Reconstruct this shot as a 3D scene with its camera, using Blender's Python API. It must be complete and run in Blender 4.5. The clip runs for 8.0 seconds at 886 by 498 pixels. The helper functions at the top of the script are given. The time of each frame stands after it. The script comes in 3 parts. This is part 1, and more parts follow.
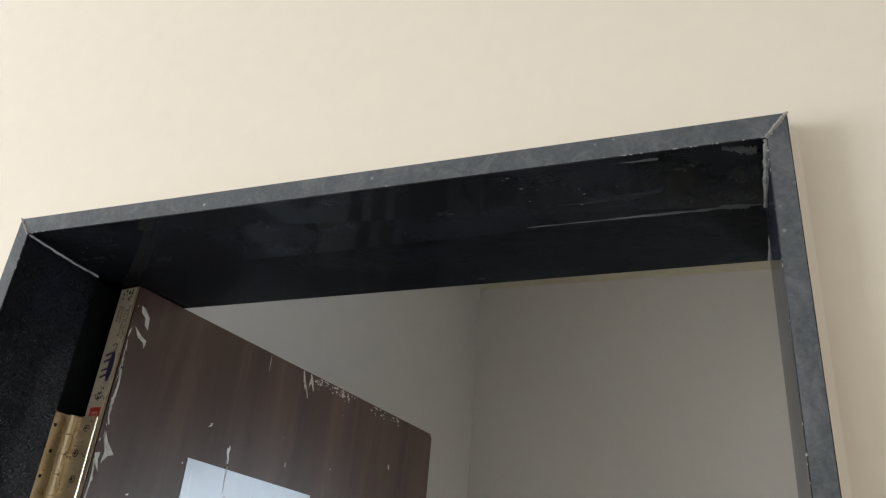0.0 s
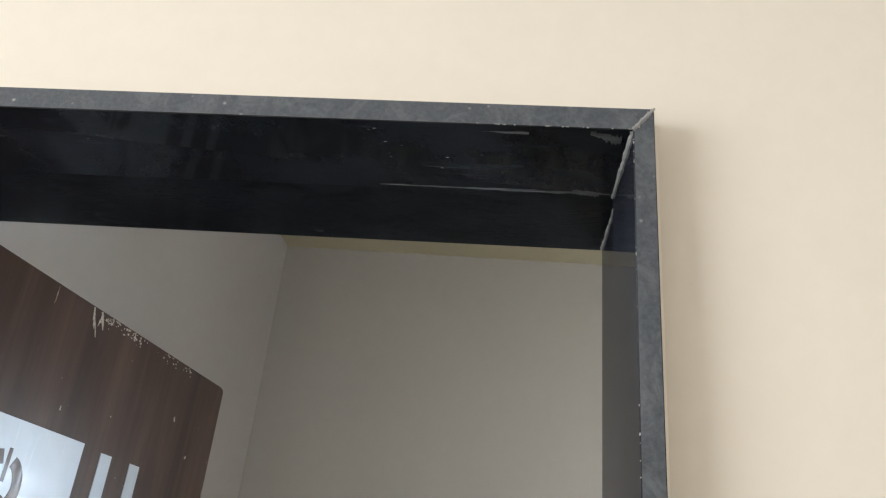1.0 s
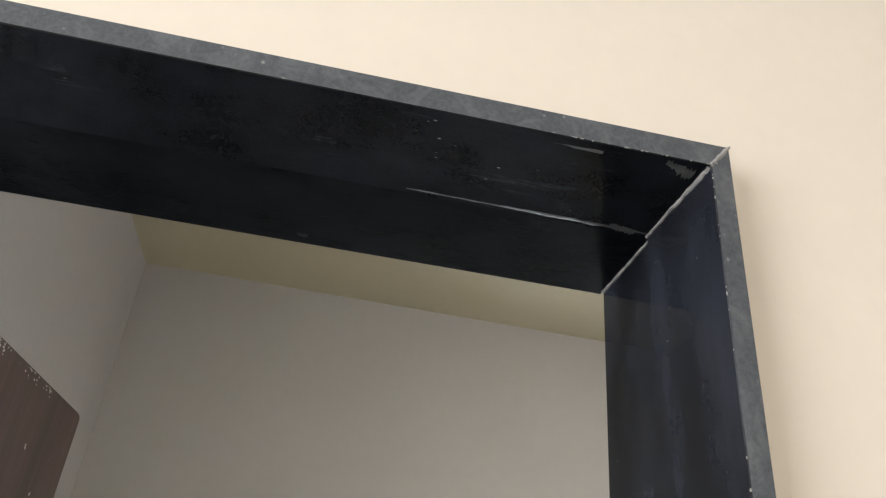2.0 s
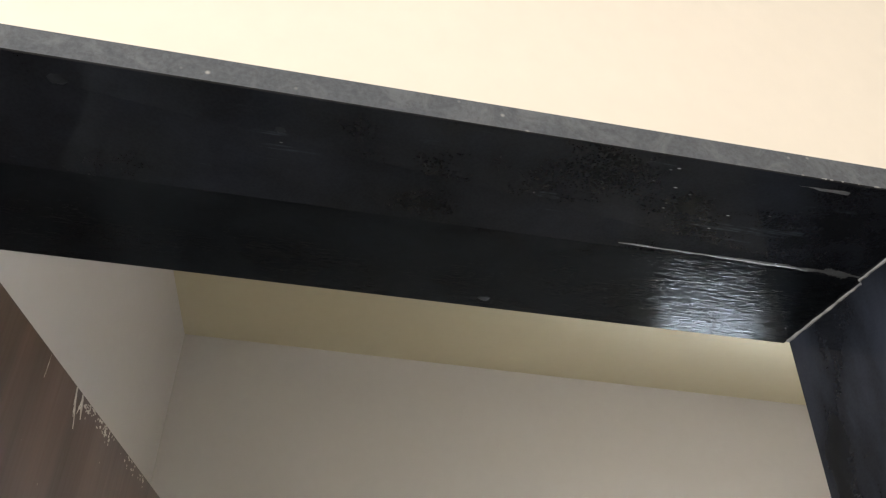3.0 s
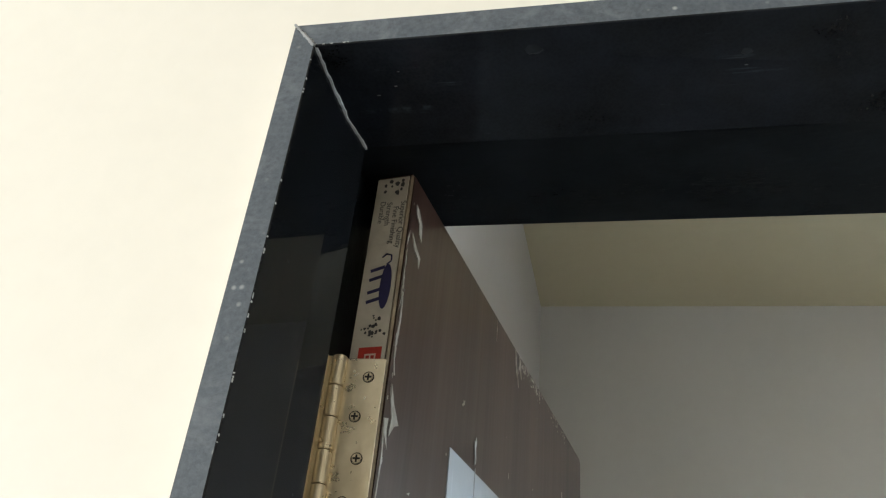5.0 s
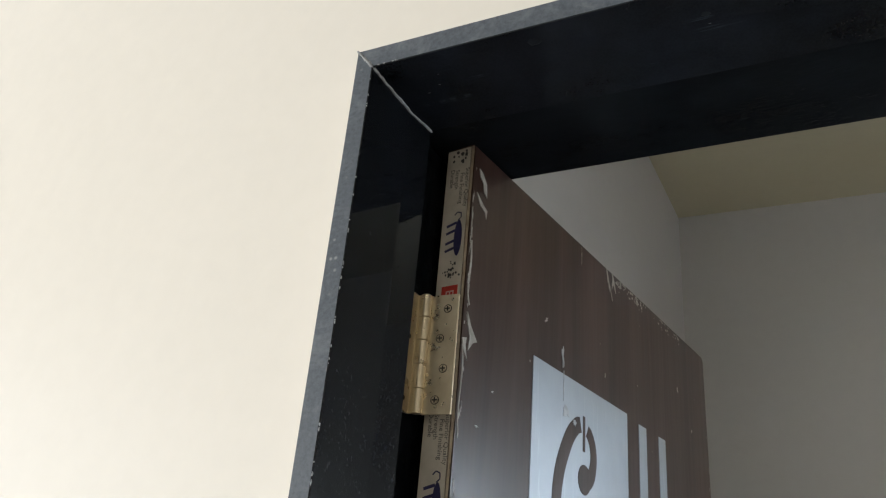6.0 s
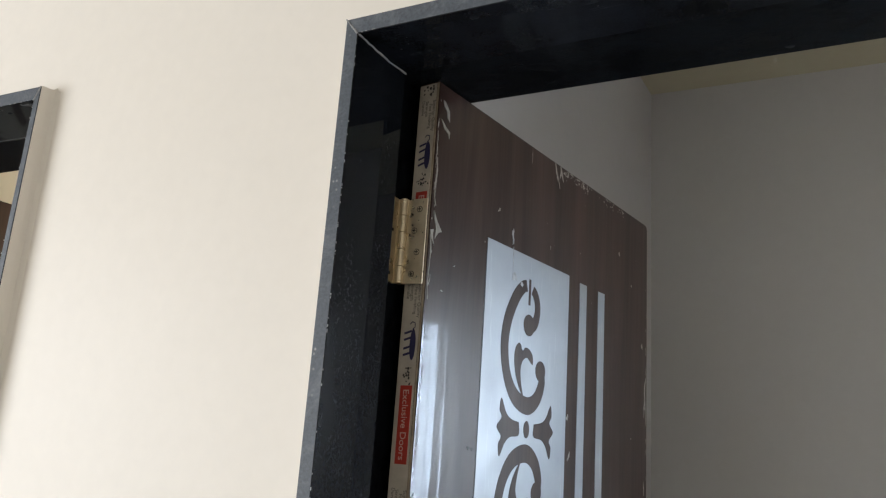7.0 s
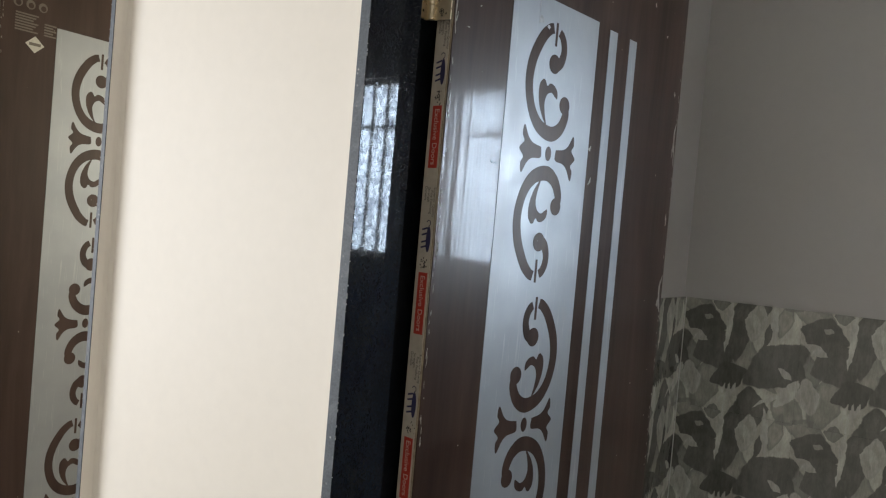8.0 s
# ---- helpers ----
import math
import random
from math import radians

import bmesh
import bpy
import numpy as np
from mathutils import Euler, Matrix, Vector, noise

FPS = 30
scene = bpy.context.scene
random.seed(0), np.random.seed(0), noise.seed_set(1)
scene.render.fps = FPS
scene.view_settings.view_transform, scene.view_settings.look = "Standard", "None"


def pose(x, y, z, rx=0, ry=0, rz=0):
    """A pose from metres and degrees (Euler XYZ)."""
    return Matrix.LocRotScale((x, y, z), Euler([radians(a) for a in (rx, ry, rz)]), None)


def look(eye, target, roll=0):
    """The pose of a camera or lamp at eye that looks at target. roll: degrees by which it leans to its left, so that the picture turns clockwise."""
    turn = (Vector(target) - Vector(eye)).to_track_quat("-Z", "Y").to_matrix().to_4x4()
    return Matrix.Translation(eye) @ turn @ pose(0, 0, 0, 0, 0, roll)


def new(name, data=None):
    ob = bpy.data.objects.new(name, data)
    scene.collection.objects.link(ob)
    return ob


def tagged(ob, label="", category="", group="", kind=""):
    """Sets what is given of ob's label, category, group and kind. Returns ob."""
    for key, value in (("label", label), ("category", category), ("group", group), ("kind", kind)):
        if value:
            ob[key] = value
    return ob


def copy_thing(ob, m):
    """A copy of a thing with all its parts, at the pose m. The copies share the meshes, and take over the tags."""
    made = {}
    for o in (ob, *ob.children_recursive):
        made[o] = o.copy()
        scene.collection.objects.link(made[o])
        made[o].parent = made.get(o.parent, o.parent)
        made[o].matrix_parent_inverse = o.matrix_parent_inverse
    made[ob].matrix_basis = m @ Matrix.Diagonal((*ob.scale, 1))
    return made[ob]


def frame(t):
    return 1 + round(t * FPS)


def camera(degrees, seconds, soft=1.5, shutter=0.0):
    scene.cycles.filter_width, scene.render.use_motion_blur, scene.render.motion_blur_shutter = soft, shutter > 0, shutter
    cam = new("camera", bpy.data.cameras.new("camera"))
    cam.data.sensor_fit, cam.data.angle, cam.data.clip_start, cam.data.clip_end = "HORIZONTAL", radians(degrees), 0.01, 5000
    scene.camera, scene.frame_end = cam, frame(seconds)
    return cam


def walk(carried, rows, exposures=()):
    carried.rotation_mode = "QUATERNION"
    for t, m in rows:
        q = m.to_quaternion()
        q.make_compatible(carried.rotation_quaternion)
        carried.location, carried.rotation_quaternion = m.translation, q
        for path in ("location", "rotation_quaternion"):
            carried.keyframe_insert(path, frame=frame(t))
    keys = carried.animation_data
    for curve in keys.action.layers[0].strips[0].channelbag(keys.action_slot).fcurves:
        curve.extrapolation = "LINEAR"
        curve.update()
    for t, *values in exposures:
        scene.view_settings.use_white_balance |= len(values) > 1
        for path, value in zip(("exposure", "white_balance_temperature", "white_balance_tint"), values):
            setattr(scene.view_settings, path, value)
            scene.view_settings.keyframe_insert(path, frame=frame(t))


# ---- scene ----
cam = camera(59.1, 8.0, soft=1.2)
PATH = [
    (0, (0.744, -0.559, 1.71), (0.072, 1.098, 2.607), 5.2),
    (0.5, (0.728, -0.548, 1.712), (0.361, 1.202, 2.608), 5.1),
    (1, (0.687, -0.538, 1.708), (0.526, 1.256, 2.577), 5.6),
    (1.2, (0.656, -0.532, 1.703), (0.585, 1.272, 2.563), 5.7),
    (2.3, (0.456, -0.403, 1.702), (0.83, 1.229, 2.796), 3.6),
    (2.5, (0.423, -0.389, 1.713), (0.819, 1.224, 2.827), 2.4),
    (3, (0.327, -0.36, 1.724), (0.671, 1.243, 2.87), 1.0),
    (3.5, (0.227, -0.357, 1.726), (0.36, 1.261, 2.895), 2.1),
    (4, (0.19, -0.358, 1.721), (0.114, 1.262, 2.892), 4.8),
    (4.5, (0.173, -0.359, 1.712), (-0.006, 1.291, 2.82), 6.2),
    (5, (0.201, -0.351, 1.691), (-0.177, 1.312, 2.746), 5.9),
    (5.2, (0.22, -0.356, 1.683), (-0.264, 1.291, 2.706), 5.5),
    (6.3, (0.393, -0.551, 1.630), (-0.468, 1.089, 2.378), 4.5),
    (6.5, (0.422, -0.61, 1.627), (-0.434, 1.065, 2.300), 4.2),
    (7, (0.516, -0.703, 1.602), (-0.371, 1.017, 2.091), 3.9),
    (7.5, (0.632, -0.776, 1.547), (-0.36, 0.943, 1.791), 4.3),
    (8, (0.706, -0.822, 1.49), (-0.39, 0.85, 1.438), 4.9),
]
walk(cam, [(t, look(eye, target, roll)) for t, eye, target, roll in PATH], exposures=[
    (0.0, 0.10, 6470, 9), (0.5, 0.25, 6500, 9), (1.2, 0.34, 6520, 10), (2.5, 0.47, 6850, 12), (3.0, 0.55, 6950, 12), (3.5, 0.6, 6650, 9),
    (4.0, 0.28, 6550, 8), (4.5, 0.25, 6300, 4), (5.0, 0.22, 6350, 4), (6.3, -0.15, 6250, 9), (7.0, -0.24, 6270, 10), (8.0, -0.32, 6350, 10)])

# ---- main sizes ----
DEPTH = 0.213         # depth of the stone jambs
LINTEL = 0.220        # depth of the stone lintels
FACE = 0.027          # plaster face of the wall, behind the proud stone
BACK = 0.208          # far face of that wall
TOP = 2.10            # top of the stone frames
CEIL = 2.64           # ceiling of the wet rooms
ROOM_H = 2.95
FAR = 1.427           # far wall of the bathroom

# ---- light ----
world = bpy.data.worlds.new("sky")
world.use_nodes = True
scene.world = world
wn = world.node_tree
sky = wn.nodes.new("ShaderNodeTexSky")
sky.sky_type, sky.sun_disc = "NISHITA", False
sky.sun_elevation, sky.sun_rotation = radians(50), radians(200)
wn.links.new(sky.outputs[0], wn.nodes["Background"].inputs[0])
wn.nodes["Background"].inputs[1].default_value = 0.12


def area(name, eye, target, w, h, watts, colour):
    data = bpy.data.lights.new(name, "AREA")
    data.shape, data.size, data.size_y, data.energy, data.color = "RECTANGLE", w, h, watts, colour
    ob = new(name, data)
    ob.matrix_world = look(eye, target)
    return ob


sun = bpy.data.lights.new("sun", "SUN")
sun.energy, sun.angle, sun.color = 2.5, radians(0.5), (1.0, 0.95, 0.88)
sun_ob = new("sun", sun)
sun_ob.matrix_world = look((0, 0, 0), (math.sin(radians(200)) * -0.64, math.cos(radians(200)) * -0.64, -0.77))

BALCONY = (-2.9, -0.95, 0.6, 2.25)      # y from, y to, z from, z to, in the wall x = X0
X0, X1, Y0 = -2.3, 2.6, -3.2
area("balcony_daylight", (X0 + 0.03, -1.92, 1.42), (-1.0, -1.45, 1.42), 1.85, 1.6, 82, (0.97, 0.98, 1.0))
WIN = (1.345, 1.675, 1.356, 2.06)        # x from, x to, z from, z to, in the wall y = FAR
area("window_daylight", (1.56, FAR + 0.26, 1.71), (1.50, 0, 1.62), 0.44, 0.74, 110, (0.86, 0.94, 1.0))

area("toilet_daylight", (-0.50, 1.50, 1.69), (-0.60, 0, 1.60), 0.48, 0.62, 17, (1.0, 0.93, 0.74))

# ---- materials ----


class Nodes:
    """Short ways to wire one node material."""

    def __init__(self, name, rough=0.5, metal=0.0, spec=0.5, coat=0.0, coat_rough=0.05):
        self.mat = bpy.data.materials.new(name)
        self.mat.use_nodes = True
        self.t = self.mat.node_tree
        self.b = self.t.nodes["Principled BSDF"]
        self.b.inputs["Roughness"].default_value = rough
        self.b.inputs["Metallic"].default_value = metal
        self.b.inputs["Specular IOR Level"].default_value = spec
        self.b.inputs["Coat Weight"].default_value = coat
        self.b.inputs["Coat Roughness"].default_value = coat_rough
        self.co = self.t.nodes.new("ShaderNodeTexCoord").outputs["Object"]

    def put(self, a, b):
        self.t.links.new(a, b)

    def scaled(self, x, y, z):
        m = self.t.nodes.new("ShaderNodeMapping")
        m.inputs["Scale"].default_value = (x, y, z)
        self.put(self.co, m.inputs[0])
        return m.outputs[0]

    def noise(self, scale, detail=4, rough=0.55, vec=None, distort=0.0):
        n = self.t.nodes.new("ShaderNodeTexNoise")
        n.inputs["Scale"].default_value, n.inputs["Detail"].default_value = scale, detail
        n.inputs["Roughness"].default_value, n.inputs["Distortion"].default_value = rough, distort
        self.put(vec or self.co, n.inputs["Vector"])
        return n.outputs["Fac"]

    def cells(self, scale, vec=None, out="Distance", feature="F1"):
        n = self.t.nodes.new("ShaderNodeTexVoronoi")
        n.inputs["Scale"].default_value, n.feature = scale, feature
        self.put(vec or self.co, n.inputs["Vector"])
        return n.outputs[out]

    def ramp(self, fac, *stops, hard=False):
        n = self.t.nodes.new("ShaderNodeValToRGB")
        n.color_ramp.interpolation = "CONSTANT" if hard else "LINEAR"
        e = n.color_ramp.elements
        while len(e) < len(stops):
            e.new(0.5)
        for el, (p, c) in zip(e, stops):
            el.position = p
            el.color = (*c, 1) if isinstance(c, tuple) else (c, c, c, 1)
        self.put(fac, n.inputs[0])
        return n.outputs[0]

    def mix(self, fac, a, b, blend="MIX"):
        n = self.t.nodes.new("ShaderNodeMix")
        n.data_type, n.blend_type = "RGBA", blend
        for sock, v in ((n.inputs[0], fac), (n.inputs[6], a), (n.inputs[7], b)):
            if isinstance(v, (int, float)):
                sock.default_value = v
            elif isinstance(v, tuple):
                sock.default_value = (*v, 1)
            else:
                self.put(v, sock)
        return n.outputs[2]

    def math(self, op, a, b):
        n = self.t.nodes.new("ShaderNodeMath")
        n.operation = op
        for sock, v in zip(n.inputs, (a, b)):
            if isinstance(v, (int, float)):
                sock.default_value = v
            else:
                self.put(v, sock)
        return n.outputs[0]

    def colour(self, out):
        if isinstance(out, tuple):
            self.b.inputs["Base Color"].default_value = (*out, 1)
        else:
            self.put(out, self.b.inputs["Base Color"])

    def rough(self, out):
        self.put(out, self.b.inputs["Roughness"])

    def bump(self, height, strength=0.2, dist=0.001):
        n = self.t.nodes.new("ShaderNodeBump")
        n.inputs["Strength"].default_value, n.inputs["Distance"].default_value = strength, dist
        self.put(height, n.inputs["Height"])
        self.put(n.outputs[0], self.b.inputs["Normal"])
        return n.outputs[0]


def paint(name, base, tint, rough=0.5, spec=0.4):
    m = Nodes(name, rough=rough, spec=spec)
    broad = m.ramp(m.noise(1.3, 3), (0.35, base), (0.68, tint))
    fine = m.ramp(m.noise(40, 5), (0.3, 0.975), (0.7, 1.0))
    m.colour(m.mix(1.0, broad, fine, "MULTIPLY"))
    h = m.math("ADD", m.noise(5, 2), m.math("MULTIPLY", m.noise(160, 4), 0.12))
    m.bump(h, 0.06, 0.004)
    return m.mat


CREAM = paint("cream_wall_paint", (0.805, 0.755, 0.675), (0.815, 0.765, 0.688), 0.46, 0.3)
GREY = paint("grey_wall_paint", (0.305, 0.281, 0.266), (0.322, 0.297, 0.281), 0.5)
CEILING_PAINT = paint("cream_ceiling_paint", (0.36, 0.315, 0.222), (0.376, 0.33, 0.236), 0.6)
WHITE = paint("white_ceiling_paint", (0.80, 0.79, 0.76), (0.82, 0.81, 0.78), 0.6)


def granite(name, polish, dust_tone=1.0, blur=0.02, coat=0.7, glow=0.0):
    """Black granite: polished reveals, or the dull sawn front edge."""
    m = Nodes(name, rough=0.3 if polish else 0.5, spec=glow if polish else 0.45, coat=coat if polish else 0.0, coat_rough=blur)
    grain = m.cells(420)
    cloud = m.noise(14, 5)
    if polish:
        stone = m.ramp(grain, (0.1, (0.003, 0.0034, 0.004)), (0.75, (0.007, 0.0078, 0.009)))
        haze = m.ramp(m.noise(11, 4, 0.6, m.scaled(0.8, 1.0, 0.35)), (0.34, 0.0), (0.80, 1.0))
        dust = m.ramp(m.cells(105, m.scaled(0.42, 1.0, 0.75)), (0.02, 1.0), (0.085, 0.0))
        keep = m.ramp(m.noise(13, 5, 0.7), (0.55, 0.0), (0.64, 1.0))
        dirt = m.math("MULTIPLY", dust, keep)
        c = m.mix(m.math("MULTIPLY", haze, 0.6), stone, (0.0155 * dust_tone, 0.0185 * dust_tone, 0.0265 * dust_tone))
        if not glow and dust_tone < 2:
            wipe = m.ramp(m.noise(120, 5, 0.7, m.scaled(0.05, 1.0, 1.0), 0.3), (0.56, 0.0), (0.70, 0.55))
            c = m.mix(m.math("MULTIPLY", wipe, keep), c, (0.075, 0.090, 0.110))
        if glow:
            # bluish speckle lower down: scattered window light put into the colour
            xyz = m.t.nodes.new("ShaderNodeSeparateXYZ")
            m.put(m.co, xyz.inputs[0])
            glow_zone = m.t.nodes.new("ShaderNodeMapRange")
            m.put(m.math("ADD", xyz.outputs[2], m.math("MULTIPLY", m.noise(9, 5, 0.7), 0.35)), glow_zone.inputs["Value"])
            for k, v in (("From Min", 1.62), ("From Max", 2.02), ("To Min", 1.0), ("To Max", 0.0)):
                glow_zone.inputs[k].default_value = v
            glow_speckle = m.ramp(m.noise(300, 6, 0.75, m.scaled(1.0, 1.0, 0.7)), (0.40, 0.0), (0.72, 1.0))
            c = m.mix(m.math("MULTIPLY", m.math("MULTIPLY", glow_zone.outputs[0], glow_speckle), 0.4), c, (0.010, 0.022, 0.044))
        m.colour(m.mix(m.math("MULTIPLY", dirt, 0.9 if dust_tone >= 1 else 0.12), c, (0.42, 0.43, 0.44)))
        m.rough(m.ramp(haze, (0.0, 0.22), (1.0, 0.5)))
        if glow:
            m.put(m.ramp(m.noise(340, 3, 0.6, m.scaled(1.0, 1.0, 0.6)), (0.3, 0.0), (0.85, glow)), m.b.inputs["Specular IOR Level"])
        m.bump(m.noise(260, 3, 0.6, m.scaled(1.0, 1.0, 0.6)), 0.05, 0.0006)
    else:
        stone = m.ramp(m.noise(260, 5, 0.7), (0.3, (0.048, 0.057, 0.070)), (0.7, (0.096, 0.111, 0.132)))
        streak = m.ramp(m.noise(48, 6, 0.72, m.scaled(0.45, 1.0, 0.45), 1.6), (0.50, 0.0), (0.68, 1.0))
        c = m.mix(m.math("MULTIPLY", streak, 0.38), stone, (0.21, 0.225, 0.245))
        dust = m.ramp(m.cells(110, m.scaled(0.7, 1.0, 0.7)), (0.04, 1.0), (0.16, 0.0))
        keep = m.ramp(cloud, (0.47, 0.0), (0.60, 1.0))
        m.colour(m.mix(m.math("MULTIPLY", m.math("MULTIPLY", dust, keep), 0.8), c, (0.46, 0.46, 0.45)))
        m.bump(m.noise(240, 4), 0.3, 0.0012)
    return m.mat


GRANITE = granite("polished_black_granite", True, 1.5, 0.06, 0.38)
GRANITE_EDGE = granite("sawn_granite_edge", False)
# east jamb: dust plus side light in the haze colour; west jamb: painted darker, in shade
GRANITE_DUSTY_LIT = granite("dusty_lit_granite", True, 4.6)
GRANITE_SHADED = granite("shaded_polished_granite", True, 0.5, 0.03, 0.5, 0.012)
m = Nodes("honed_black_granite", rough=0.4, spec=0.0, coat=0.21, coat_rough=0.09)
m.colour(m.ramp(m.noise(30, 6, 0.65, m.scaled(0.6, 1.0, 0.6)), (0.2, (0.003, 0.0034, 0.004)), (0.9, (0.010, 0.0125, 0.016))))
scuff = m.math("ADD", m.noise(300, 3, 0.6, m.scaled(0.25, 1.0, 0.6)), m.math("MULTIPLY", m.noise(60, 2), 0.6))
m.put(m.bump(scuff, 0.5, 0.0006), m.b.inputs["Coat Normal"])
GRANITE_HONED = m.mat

m = Nodes("grey_cement_mortar", rough=0.9)
m.colour(m.ramp(m.noise(60, 5), (0.3, (0.20, 0.205, 0.21)), (0.7, (0.42, 0.42, 0.42))))
m.bump(m.noise(300, 4), 0.5, 0.001)
MORTAR = m.mat
m = Nodes("thin_cement_film", rough=0.7)
m.colour(m.ramp(m.noise(90, 5, 0.6, m.scaled(0.25, 1.0, 1.0)), (0.35, (0.015, 0.017, 0.020)), (0.7, (0.105, 0.113, 0.125))))
SMEAR = m.mat
m = Nodes("dried_splash", rough=0.7, spec=0.1)
m.colour(m.ramp(m.noise(140, 4), (0.3, (0.005, 0.006, 0.008)), (0.7, (0.012, 0.014, 0.018))))
SPLASH = m.mat

m = Nodes("dark_brown_laminate", rough=0.34, spec=0.2, coat=0.5, coat_rough=0.06)
grain = m.noise(5, 5, 0.6, m.scaled(1.0, 3.0, 0.30), 0.5)
fibre = m.noise(22, 4, 0.6, m.scaled(1.0, 5.0, 0.10))
c = m.ramp(grain, (0.3, (0.020, 0.0086, 0.0062)), (0.52, (0.040, 0.0196, 0.0145)), (0.75, (0.065, 0.0365, 0.0280)))
c = m.mix(1.0, c, m.ramp(fibre, (0.3, 0.95), (0.7, 1.03)), "MULTIPLY")
spot = m.math("MULTIPLY", m.ramp(m.cells(38), (0.03, 1.0), (0.06, 0.0)), m.ramp(m.noise(5, 2), (0.55, 0.0), (0.6, 1.0)))
m.colour(m.mix(m.math("MULTIPLY", spot, 0.8), c, (0.55, 0.50, 0.44)))
wave = m.math("ADD", m.noise(11, 3, 0.6, m.scaled(1.0, 2.2, 0.12)), m.math("MULTIPLY", m.noise(60, 3, 0.5, m.scaled(1.0, 1.2, 0.35)), 0.03))
m.put(m.bump(wave, 0.21, 0.003), m.b.inputs["Coat Normal"])
m.put(m.ramp(m.noise(16, 5, 0.65, m.scaled(1.0, 2.4, 0.35), 0.6), (0.36, 0.02), (0.66, 0.10)), m.b.inputs["Coat Roughness"])
LAMINATE = m.mat

m = Nodes("dull_silver_sheet", rough=0.40, metal=0.5)
base = m.ramp(m.noise(7, 4), (0.3, (0.305, 0.33, 0.36)), (0.7, (0.36, 0.385, 0.415)))
scratch = m.ramp(m.noise(150, 3, 0.6, m.scaled(1.0, 1.0, 0.06), 0.4), (0.60, 0.0), (0.72, 1.0))
m.colour(m.mix(m.math("MULTIPLY", scratch, 0.35), base, (0.55, 0.57, 0.59)))
m.rough(m.ramp(m.noise(22, 4), (0.3, 0.38), (0.7, 0.52)))
m.bump(m.noise(240, 3), 0.12, 0.0006)
SILVER = m.mat

m = Nodes("printed_edge_tape", rough=0.35, spec=0.5)
m.colour(m.ramp(m.noise(45, 5), (0.3, (0.42, 0.385, 0.325)), (0.7, (0.55, 0.505, 0.435))))
m.bump(m.noise(90, 3), 0.2, 0.001)
TAPE = m.mat

m = Nodes("pale_chipped_wood", rough=0.8)
m.colour(m.ramp(m.noise(80, 4), (0.3, (0.22, 0.20, 0.175)), (0.7, (0.42, 0.395, 0.36))))
m.bump(m.noise(300, 3), 0.4, 0.001)
CHIP = m.mat

m = Nodes("beige_lipping", rough=0.5)
m.colour(m.ramp(m.noise(50, 5, 0.6), (0.35, (0.17, 0.125, 0.085)), (0.7, (0.36, 0.30, 0.22))))
LIP = m.mat


m = Nodes("dried_glue", rough=0.5)
m.colour(m.ramp(m.noise(80, 4), (0.3, (0.26, 0.265, 0.27)), (0.7, (0.44, 0.445, 0.45))))
GLUE = m.mat


def ink(name, c, rough=0.45):
    k = Nodes(name, rough=rough)
    k.colour(k.ramp(k.noise(220, 3), (0.3, tuple(0.85 * v for v in c)), (0.7, c)))
    return k.mat


BLUE_INK = ink("dark_blue_ink", (0.020, 0.018, 0.075))
BLACK_INK = ink("black_ink", (0.035, 0.032, 0.034))
GREY_INK = ink("worn_black_ink", (0.085, 0.078, 0.078))
RED_INK = ink("red_label", (0.42, 0.035, 0.022))
PALE_INK = ink("pale_lettering", (0.62, 0.46, 0.40))
FAINT_INK = ink("faint_printing", (0.15, 0.125, 0.105))
LABEL_WHITE = ink("white_label", (0.62, 0.60, 0.54))

m = Nodes("brass_plated_steel", rough=0.32, metal=0.8)
m.colour(m.ramp(m.noise(60, 4), (0.3, (0.62, 0.53, 0.37)), (0.7, (0.76, 0.67, 0.50))))
m.rough(m.ramp(m.noise(110, 4), (0.3, 0.24), (0.7, 0.42)))
BRASS = m.mat
m = Nodes("dark_hole", rough=0.8)
m.colour((0.02, 0.016, 0.012))
DARK = m.mat

TW, TH, GAP = 0.305, 0.302, 0.0004
m = Nodes("leaf_print_tile", rough=0.16, spec=0.5)
ragged = m.t.nodes.new("ShaderNodeTexNoise")
ragged.inputs["Scale"].default_value, ragged.inputs["Detail"].default_value = 38, 6
m.put(m.co, ragged.inputs["Vector"])
bent = m.mix(0.009, m.co, ragged.outputs["Color"], "LINEAR_LIGHT")
wash = m.ramp(m.noise(34, 5, 0.65, m.scaled(1.0, 1.0, 0.5)), (0.3, 0.72), (0.7, 1.24))
vein = m.ramp(m.noise(120, 4, 0.7, m.scaled(1.0, 1.0, 0.25), 1.0), (0.35, 0.86), (0.66, 1.12))


